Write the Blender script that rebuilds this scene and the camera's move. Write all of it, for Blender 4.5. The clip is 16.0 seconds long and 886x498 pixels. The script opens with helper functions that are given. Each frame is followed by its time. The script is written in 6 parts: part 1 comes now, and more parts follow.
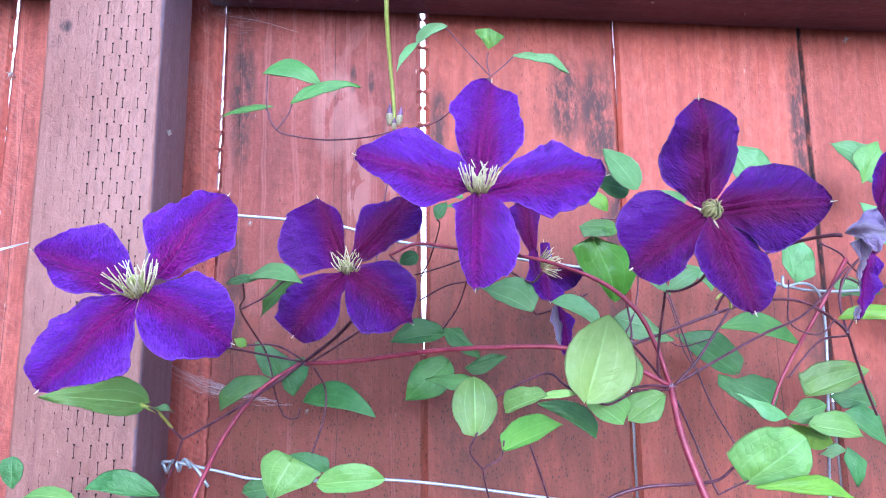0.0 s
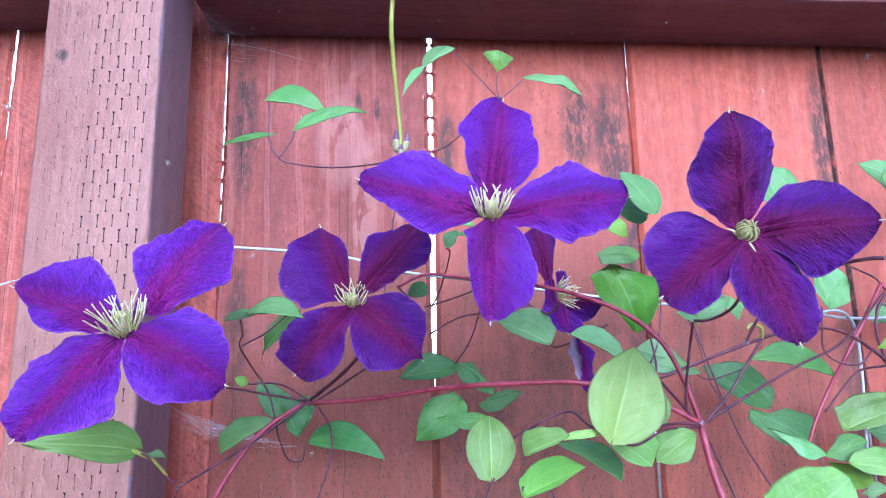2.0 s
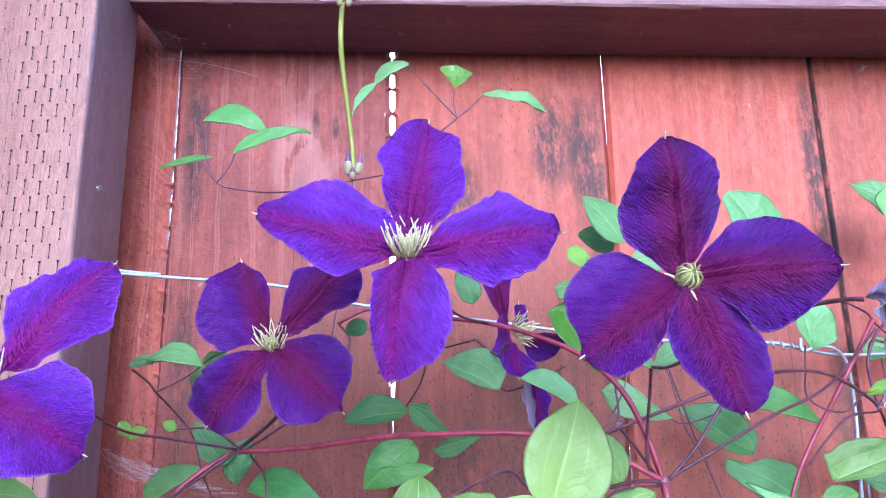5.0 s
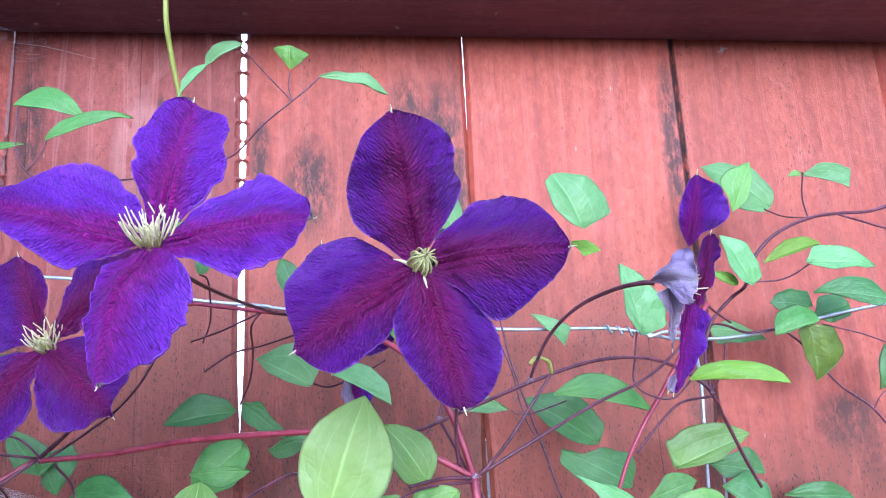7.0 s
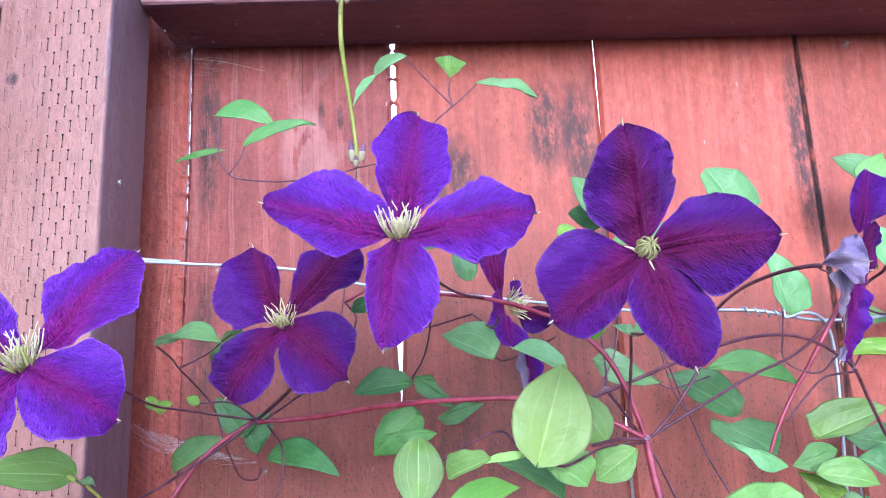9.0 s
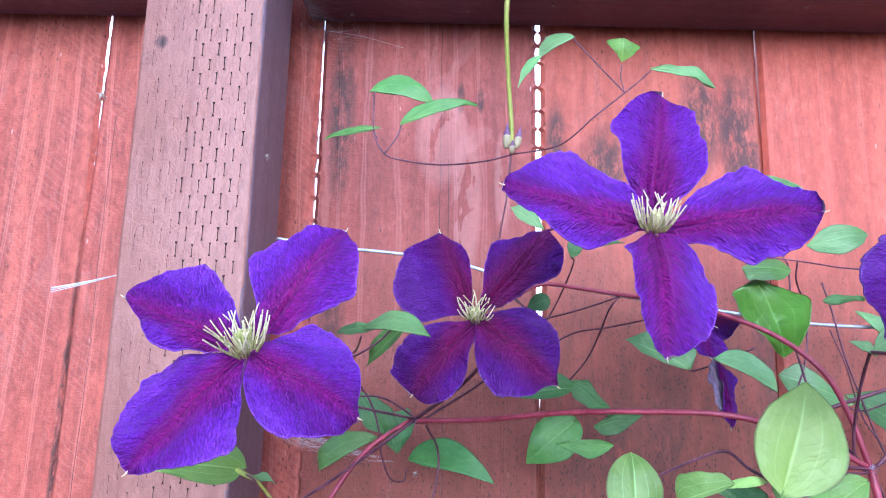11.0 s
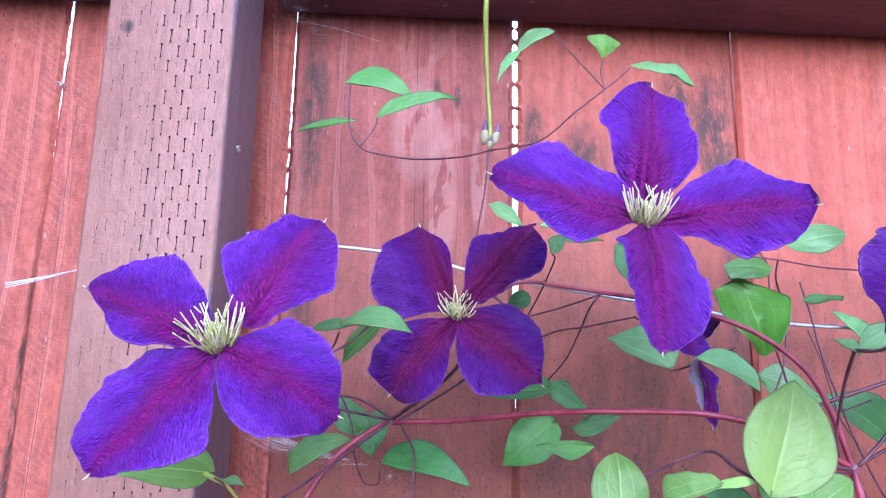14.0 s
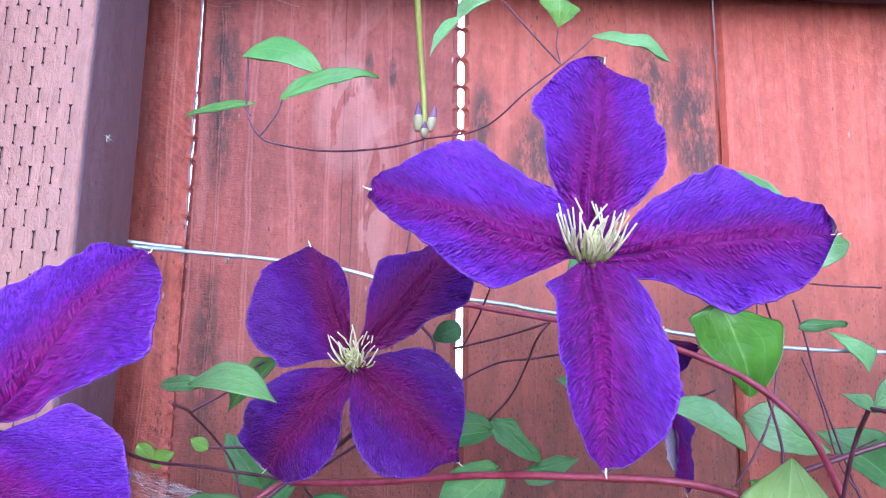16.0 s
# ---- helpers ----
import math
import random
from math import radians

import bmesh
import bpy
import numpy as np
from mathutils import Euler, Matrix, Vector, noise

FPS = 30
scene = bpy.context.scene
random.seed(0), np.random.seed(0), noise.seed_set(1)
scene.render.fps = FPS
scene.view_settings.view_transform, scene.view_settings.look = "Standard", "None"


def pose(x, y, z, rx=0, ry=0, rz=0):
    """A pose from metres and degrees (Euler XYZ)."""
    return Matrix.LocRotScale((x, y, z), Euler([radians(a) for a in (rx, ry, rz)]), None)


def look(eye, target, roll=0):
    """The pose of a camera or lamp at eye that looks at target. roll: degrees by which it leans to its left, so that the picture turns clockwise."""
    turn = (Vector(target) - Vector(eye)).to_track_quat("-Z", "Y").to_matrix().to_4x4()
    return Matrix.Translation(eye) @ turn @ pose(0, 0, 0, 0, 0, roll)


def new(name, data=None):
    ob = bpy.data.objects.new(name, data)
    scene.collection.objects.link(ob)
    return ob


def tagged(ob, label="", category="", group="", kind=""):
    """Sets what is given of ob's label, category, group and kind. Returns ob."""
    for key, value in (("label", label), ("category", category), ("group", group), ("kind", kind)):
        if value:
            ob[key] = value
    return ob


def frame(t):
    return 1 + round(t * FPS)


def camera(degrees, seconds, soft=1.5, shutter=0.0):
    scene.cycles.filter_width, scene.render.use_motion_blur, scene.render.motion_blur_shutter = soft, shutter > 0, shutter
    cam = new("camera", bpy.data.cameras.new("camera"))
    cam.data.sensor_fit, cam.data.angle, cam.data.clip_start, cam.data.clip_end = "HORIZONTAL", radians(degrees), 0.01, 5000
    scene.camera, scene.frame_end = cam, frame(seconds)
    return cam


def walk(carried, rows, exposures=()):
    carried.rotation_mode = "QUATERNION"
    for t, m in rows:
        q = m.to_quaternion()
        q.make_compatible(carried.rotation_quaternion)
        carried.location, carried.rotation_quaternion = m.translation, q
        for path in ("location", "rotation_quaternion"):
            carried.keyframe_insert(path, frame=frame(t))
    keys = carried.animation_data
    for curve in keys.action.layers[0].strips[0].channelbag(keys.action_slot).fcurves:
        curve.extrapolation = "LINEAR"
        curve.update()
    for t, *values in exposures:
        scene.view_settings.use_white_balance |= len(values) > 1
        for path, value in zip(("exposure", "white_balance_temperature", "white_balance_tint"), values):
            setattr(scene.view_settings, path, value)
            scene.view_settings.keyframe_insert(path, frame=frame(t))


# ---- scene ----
cam = camera(62.3, 16.0, 1.0)
PATH = [
    (0, (0.002, 0.041, 1.394), (0.049, 2.01, 1.743), -0.5),
    (0.5, (-0.003, 0.029, 1.401), (0.051, 1.994, 1.772), -0.4),
    (1, (-0.018, 0.04, 1.402), (0.038, 2.0, 1.796), -0.6),
    (1.5, (-0.031, 0.06, 1.398), (0.014, 2.015, 1.817), -0.9),
    (2, (0.002, 0.068, 1.398), (0.024, 2.021, 1.832), -1.2),
    (2.5, (0.035, 0.065, 1.411), (0.021, 2.014, 1.859), -1.1),
    (3, (0.035, 0.077, 1.408), (-0.001, 2.025, 1.858), -0.9),
    (5.5, (0.062, 0.108, 1.426), (0.053, 2.052, 1.894), -1.2),
    (6, (0.08, 0.106, 1.431), (0.115, 2.053, 1.884), -1.6),
    (6.5, (0.101, 0.119, 1.424), (0.191, 2.068, 1.866), -2.0),
    (7, (0.129, 0.129, 1.42), (0.235, 2.077, 1.861), -2.9),
    (7.5, (0.142, 0.134, 1.419), (0.256, 2.084, 1.849), -3.3),
    (8, (0.133, 0.126, 1.422), (0.219, 2.079, 1.842), -3.5),
    (8.5, (0.101, 0.105, 1.421), (0.124, 2.061, 1.837), -3.1),
    (9, (0.063, 0.076, 1.411), (-0.009, 2.03, 1.831), -2.3),
    (9.5, (0.032, 0.046, 1.396), (-0.106, 1.998, 1.811), -1.1),
    (10, (0.0, 0.065, 1.42), (-0.178, 2.015, 1.825), 0.2),
    (12.5, (-0.051, 0.13, 1.414), (-0.092, 2.084, 1.838), 2.0),
    (13, (-0.046, 0.123, 1.419), (-0.077, 2.076, 1.848), 1.6),
    (13.5, (-0.045, 0.121, 1.417), (-0.082, 2.078, 1.832), 1.3),
    (14, (-0.048, 0.121, 1.415), (-0.084, 2.075, 1.837), 1.1),
    (14.5, (-0.036, 0.119, 1.416), (-0.07, 2.075, 1.829), 0.9),
    (15, (-0.015, 0.123, 1.413), (-0.035, 2.081, 1.816), 0.8),
    (15.5, (-0.003, 0.158, 1.435), (-0.007, 2.12, 1.821), 0.6),
    (16, (-0.014, 0.205, 1.455), (-0.005, 2.173, 1.811), 0.6),
]
walk(cam, [(t, look(eye, target, roll)) for t, eye, target, roll in PATH], [(0.0, 0.11, 4320, 19), (2.5, 0.13, 4340, 18), (5.5, 0.22, 4380, 18), (6.5, 0.15, 4430, 18), (7.5, 0.12, 4420, 18), (8.5, 0.19, 4450, 19), (9.5, 0.16, 4620, 20), (10.5, 0.11, 4520, 20), (12.5, 0.06, 4380, 20), (14.0, 0.10, 4380, 20), (15.5, 0.14, 4380, 20), (16.0, 0.11, 4380, 20)])

# ---- world, light ----
world = bpy.data.worlds.new("world")
scene.world = world
world.use_nodes = True
wn, wl = world.node_tree.nodes, world.node_tree.links
sky = wn.new("ShaderNodeTexSky")
sky.sky_type, sky.sun_disc = "NISHITA", False
sky.sun_elevation, sky.sun_rotation = radians(16), radians(176)
sky.air_density, sky.dust_density, sky.ozone_density = 1.0, 3.0, 1.0
wn["Background"].inputs["Strength"].default_value = 0.26
pale = wn.new("ShaderNodeHueSaturation")
pale.inputs["Saturation"].default_value = 0.6
wl.new(sky.outputs[0], pale.inputs["Color"])
wl.new(pale.outputs[0], wn["Background"].inputs["Color"])
sun = new("sun", bpy.data.lights.new("sun", "SUN"))
sun.data.energy, sun.data.angle, sun.data.color = 1.8, radians(65), (1.0, 0.95, 0.9)
sun.matrix_world = look((0.27, -3.1, 2.6), (0, 0.7, 1.5))


# ---- materials ----
def mat(name, rough=0.6):
    m = bpy.data.materials.new(name)
    m.use_nodes = True
    nt = m.node_tree
    bsdf = nt.nodes["Principled BSDF"]
    bsdf.inputs["Roughness"].default_value = rough
    return m, nt, bsdf


def node(nt, kind, **values):
    n = nt.nodes.new(kind)
    for k, v in values.items():
        key = int(k[1:]) if k[0] == "i" and k[1:].isdigit() else k
        if isinstance(key, int):
            n.inputs[key].default_value = v
        else:
            n.inputs[key.replace("_", " ")].default_value = v
    return n


def ramp(nt, source, stops):
    r = nt.nodes.new("ShaderNodeValToRGB")
    while len(r.color_ramp.elements) < len(stops):
        r.color_ramp.elements.new(0.5)
    for e, (at, c) in zip(r.color_ramp.elements, stops):
        e.position = at
        e.color = (*c, 1) if isinstance(c, tuple) else (c, c, c, 1)
    nt.links.new(source, r.inputs[0])
    return r.outputs[0]


def mix(nt, fac, a, b, how="MIX"):
    m = nt.nodes.new("ShaderNodeMix")
    m.data_type, m.blend_type = "RGBA", how
    for socket, v in ((m.inputs[0], fac), (m.inputs[6], a), (m.inputs[7], b)):
        if isinstance(v, (int, float)):
            socket.default_value = v if socket == m.inputs[0] else (v, v, v, 1)
        elif isinstance(v, tuple):
            socket.default_value = (*v, 1)
        else:
            nt.links.new(v, socket)
    return m.outputs[2]


def math_node(nt, op, a, b=0.0, c=0.0):
    n = nt.nodes.new("ShaderNodeMath")
    n.operation = op
    for s, v in zip(n.inputs, (a, b, c)):
        if isinstance(v, (int, float)):
            s.default_value = v
        else:
            nt.links.new(v, s)
    return n.outputs[0]


def coords(nt, which, scale=(1, 1, 1), shift=None):
    tc = nt.nodes.new("ShaderNodeTexCoord")
    mp = nt.nodes.new("ShaderNodeMapping")
    mp.inputs["Scale"].default_value = scale
    nt.links.new(tc.outputs[which], mp.inputs["Vector"])
    if shift is not None:
        nt.links.new(shift, mp.inputs["Location"])
    return mp.outputs[0]


def tex_noise(nt, vector, scale, detail=4.0, rough=0.55, distort=0.0):
    n = node(nt, "ShaderNodeTexNoise", Scale=scale, Detail=detail, Roughness=rough, Distortion=distort)
    nt.links.new(vector, n.inputs["Vector"])
    return n.outputs[0]


def bump(nt, bsdf, height, strength, distance=0.001):
    b = node(nt, "ShaderNodeBump", Strength=strength, Distance=distance)
    nt.links.new(height, b.inputs["Height"])
    nt.links.new(b.outputs[0], bsdf.inputs["Normal"])


def wood_mat(name, light, mid, dark, stains=(), rough=0.55, mould=0.85, worn=(), sawn=1.0, knots=(), brown_patches=(), cracks=(), cuts=0.0, lying=False):
    """Stained softwood with the grain along z; stains, worn, brown_patches: (x, z, half width, half height) of mouldy,
    bare and darker brown specked patches; cracks: (x, low, high). lying: the grain runs along x instead."""
    m, nt, bsdf = mat(name, rough)

    def grained(scale, shift=None):
        return coords(nt, "Object", scale[::-1] if lying else scale, shift)

    rnd = nt.nodes.new("ShaderNodeObjectInfo").outputs["Random"]
    off = nt.nodes.new("ShaderNodeCombineXYZ")
    nt.links.new(math_node(nt, "MULTIPLY", rnd, 37.0), off.inputs[0])
    nt.links.new(math_node(nt, "MULTIPLY", rnd, 11.0), off.inputs[2])
    grain = tex_noise(nt, grained((60, 60, 2.6), off.outputs[0]), 1.0, 6, 0.62, 1.1)
    broad = tex_noise(nt, grained((22, 22, 2.2), off.outputs[0]), 1.0, 5, 0.62, 1.2)
    fine = tex_noise(nt, grained((300, 300, 50), off.outputs[0]), 1.0, 4, 0.65, 0.8)
    mottle = tex_noise(nt, grained((150, 150, 95), off.outputs[0]), 1.0, 5, 0.7, 0.5)
    coarse = min(1.0, 0.3 + 0.7 * sawn)
    col = ramp(nt, broad, [(0.34, mid), (0.60, light)])
    col = mix(nt, ramp(nt, grain, [(0.46, 0.0), (0.72, 0.55 * coarse)]), col, dark)
    col = mix(nt, ramp(nt, mottle, [(0.48, 0.0), (0.70, 0.5 * coarse)]), col, dark)
    col = mix(nt, ramp(nt, mottle, [(0.28, 0.4), (0.46, 0.0)]), col, tuple(min(1.0, c * 1.15 + 0.05) for c in light))
    col = mix(nt, ramp(nt, fine, [(0.50, 0.0), (0.72, 0.45 * coarse)]), col, dark)
    saw = node(nt, "ShaderNodeTexWave", Scale=1.0, Distortion=7.0, Detail=4.0)
    saw.bands_direction = "X"
    nt.links.new(grained((13, 1, 2.2), off.outputs[0]), saw.inputs[0])
    ridge = ramp(nt, saw.outputs[1], [(0.9, 0.0), (0.985, 1.0), (1.0, 0.4)])
    col = mix(nt, math_node(nt, "MULTIPLY", ridge, 0.45 * sawn), col, tuple(min(1.0, c * 1.1 + 0.07) for c in light))
    rasp = tex_noise(nt, grained((70, 70, 300), off.outputs[0]), 1.0, 4, 0.65, 2.2)
    col = mix(nt, math_node(nt, "MULTIPLY", ramp(nt, rasp, [(0.54, 0.0), (0.74, 1.0)]), 0.16 * sawn), col, light)
    flake = tex_noise(nt, grained((24, 24, 8), off.outputs[0]), 1.0, 5, 0.55, 1.0)
    col = mix(nt, math_node(nt, "MULTIPLY", ramp(nt, flake, [(0.595, 0.0), (0.61, 1.0)]), 0.10 * sawn), col, (0.66, 0.34, 0.29))
    if cuts:
        cut = node(nt, "ShaderNodeTexWave", Scale=1.0, Distortion=5.0, Detail=3.0)
        cut.bands_direction = "DIAGONAL"
        nt.links.new(grained((75, 0, 95), off.outputs[0]), cut.inputs[0])
        nicks = math_node(nt, "MULTIPLY", ramp(nt, cut.outputs[1], [(0.7, 0.0), (0.98, 1.0)]), ramp(nt, tex_noise(nt, grained((26, 26, 12), off.outputs[0]), 1.0, 3, 0.6), [(0.48, 0.0), (0.58, cuts)]))
        col = mix(nt, nicks, col, (0.72, 0.46, 0.40))
    for dense, shape, size, amount in ((0.50, (300, 300, 130), 0.24, 0.65), (0.47, (170, 170, 70), 0.15, 0.8)):
        specks = node(nt, "ShaderNodeTexVoronoi", Scale=1.0)
        nt.links.new(coords(nt, "Object", shape, off.outputs[0]), specks.inputs["Vector"])
        speck = math_node(nt, "MULTIPLY", ramp(nt, specks.outputs["Distance"], [(size * 0.5, 1.0), (size, 0.0)]), ramp(nt, broad, [(dense, 0.0), (dense + 0.12, amount)]))
        col = mix(nt, math_node(nt, "MULTIPLY", speck, mould), col, (0.035, 0.018, 0.014))
    chips = node(nt, "ShaderNodeTexVoronoi", Scale=1.0)
    nt.links.new(grained((55, 55, 18), off.outputs[0]), chips.inputs["Vector"])
    col = mix(nt, math_node(nt, "MULTIPLY", ramp(nt, chips.outputs["Distance"], [(0.02, 1.0), (0.055, 0.0)]), 0.6 * min(1.0, sawn * 1.5)), col, (0.75, 0.5, 0.42))
    place = nt.nodes.new("ShaderNodeSeparateXYZ")
    nt.links.new(coords(nt, "Object"), place.inputs[0])
    patchy = ramp(nt, tex_noise(nt, grained((140, 140, 50)), 1.0, 6, 0.75), [(0.36, 0.0), (0.54, 1.0)])
    for x, z, w, h in stains:
        dx = math_node(nt, "DIVIDE", math_node(nt, "SUBTRACT", place.outputs[0], x), w)
        dz = math_node(nt, "DIVIDE", math_node(nt, "SUBTRACT", place.outputs[2], z), h)
        d = math_node(nt, "ADD", math_node(nt, "MULTIPLY", dx, dx), math_node(nt, "MULTIPLY", dz, dz))
        f = math_node(nt, "MULTIPLY", ramp(nt, d, [(0.2, 1.0), (1.0, 0.0)]), patchy)
        col = mix(nt, math_node(nt, "MULTIPLY", f, 0.85), col, (0.03, 0.016, 0.014))
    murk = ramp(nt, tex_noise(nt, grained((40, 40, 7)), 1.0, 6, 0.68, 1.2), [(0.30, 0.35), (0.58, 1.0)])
    # darker brown ellipses with near-black dots, fading outwards
    for x, z, w, h in brown_patches:
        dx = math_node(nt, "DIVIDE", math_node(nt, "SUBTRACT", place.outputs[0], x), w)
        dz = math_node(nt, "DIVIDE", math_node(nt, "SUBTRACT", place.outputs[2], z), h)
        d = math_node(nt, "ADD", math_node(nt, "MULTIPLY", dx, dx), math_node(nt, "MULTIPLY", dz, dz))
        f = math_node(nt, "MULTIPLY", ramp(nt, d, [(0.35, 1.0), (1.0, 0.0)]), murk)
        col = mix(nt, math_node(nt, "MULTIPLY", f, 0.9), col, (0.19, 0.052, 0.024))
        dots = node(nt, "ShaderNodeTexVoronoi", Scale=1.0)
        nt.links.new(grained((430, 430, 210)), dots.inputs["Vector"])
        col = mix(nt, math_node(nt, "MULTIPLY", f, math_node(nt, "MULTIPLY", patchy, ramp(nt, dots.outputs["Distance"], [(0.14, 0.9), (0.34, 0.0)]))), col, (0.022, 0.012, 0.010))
    bend = tex_noise(nt, grained((9, 9, 9)), 1.0, 4, 0.6)
    for x, low, high in cracks:
        dx = math_node(nt, "ABSOLUTE", math_node(nt, "ADD", math_node(nt, "SUBTRACT", place.outputs[0], x), math_node(nt, "MULTIPLY", math_node(nt, "SUBTRACT", bend, 0.5), 0.006)))
        dz = math_node(nt, "ABSOLUTE", math_node(nt, "SUBTRACT", place.outputs[2], (low + high) / 2))
        f = math_node(nt, "MULTIPLY", ramp(nt, math_node(nt, "MULTIPLY", dx, 1000.0), [(0.15, 1.0), (0.5, 0.0)]), math_node(nt, "LESS_THAN", dz, (high - low) / 2))
        col = mix(nt, math_node(nt, "MULTIPLY", f, 0.75), col, (0.04, 0.018, 0.014))
    scuff = ramp(nt, tex_noise(nt, grained((60, 60, 18)), 1.0, 4, 0.6, 0.6), [(0.44, 0.0), (0.47, 1.0)])
    for x, z, w, h in worn:
        dx = math_node(nt, "DIVIDE", math_node(nt, "SUBTRACT", place.outputs[0], x), w)
        dz = math_node(nt, "DIVIDE", math_node(nt, "SUBTRACT", place.outputs[2], z), h)
        d = math_node(nt, "ADD", math_node(nt, "MULTIPLY", dx, dx), math_node(nt, "MULTIPLY", dz, dz))
        f = math_node(nt, "MULTIPLY", ramp(nt, d, [(0.5, 1.0), (1.0, 0.0)]), scuff)
        col = mix(nt, math_node(nt, "MULTIPLY", f, 0.25), col, (0.62, 0.33, 0.28))
    wavy = tex_noise(nt, grained((60, 60, 40)), 1.0, 3, 0.5)
    for x, z, size in knots:
        dx = math_node(nt, "DIVIDE", math_node(nt, "SUBTRACT", place.outputs[0], x), size)
        dz = math_node(nt, "DIVIDE", math_node(nt, "SUBTRACT", place.outputs[2], z), size * 1.15)
        d = math_node(nt, "SQRT", math_node(nt, "ADD", math_node(nt, "MULTIPLY", dx, dx), math_node(nt, "MULTIPLY", dz, dz)))
        d = math_node(nt, "ADD", d, math_node(nt, "MULTIPLY", math_node(nt, "SUBTRACT", wavy, 0.5), 0.7))
        ring = math_node(nt, "MULTIPLY", math_node(nt, "SINE", math_node(nt, "MULTIPLY", d, 16.0)), 0.5)
        near = ramp(nt, math_node(nt, "MULTIPLY", d, 0.5), [(0.1, 1.0), (0.5, 0.0)])
        col = mix(nt, math_node(nt, "MULTIPLY", near, math_node(nt, "ADD", 0.3, math_node(nt, "MULTIPLY", ring, 0.5))), col, dark)
    shade = math_node(nt, "ADD", 0.86, math_node(nt, "MULTIPLY", rnd, 0.28))
    col = mix(nt, 1.0, col, shade, "MULTIPLY")
    nt.links.new(col, bsdf.inputs["Base Color"])
    bump(nt, bsdf, math_node(nt, "ADD", math_node(nt, "MULTIPLY", grain, 0.6), math_node(nt, "ADD", math_node(nt, "MULTIPLY", mottle, 0.9), math_node(nt, "ADD", math_node(nt, "MULTIPLY", ridge, 0.25 * sawn), math_node(nt, "MULTIPLY", rasp, 0.4 * sawn)))), 0.8, 0.0016)
    return m


def uv_parts(nt):
    s = nt.nodes.new("ShaderNodeSeparateXYZ")
    nt.links.new(nt.nodes.new("ShaderNodeTexCoord").outputs["UV"], s.inputs[0])
    return s.outputs[0], s.outputs[1]


def thin_leaf(nt, bsdf, colour, amount):
    """Lets some light through a petal or leaf."""
    tr = nt.nodes.new("ShaderNodeBsdfTranslucent")
    if isinstance(colour, tuple):
        tr.inputs[0].default_value = (*colour, 1)
    else:
        nt.links.new(colour, tr.inputs[0])
    ms = nt.nodes.new("ShaderNodeMixShader")
    ms.inputs[0].default_value = amount
    nt.links.new(bsdf.outputs[0], ms.inputs[1])
    nt.links.new(tr.outputs[0], ms.inputs[2])
    nt.links.new(ms.outputs[0], nt.nodes["Material Output"].inputs[0])


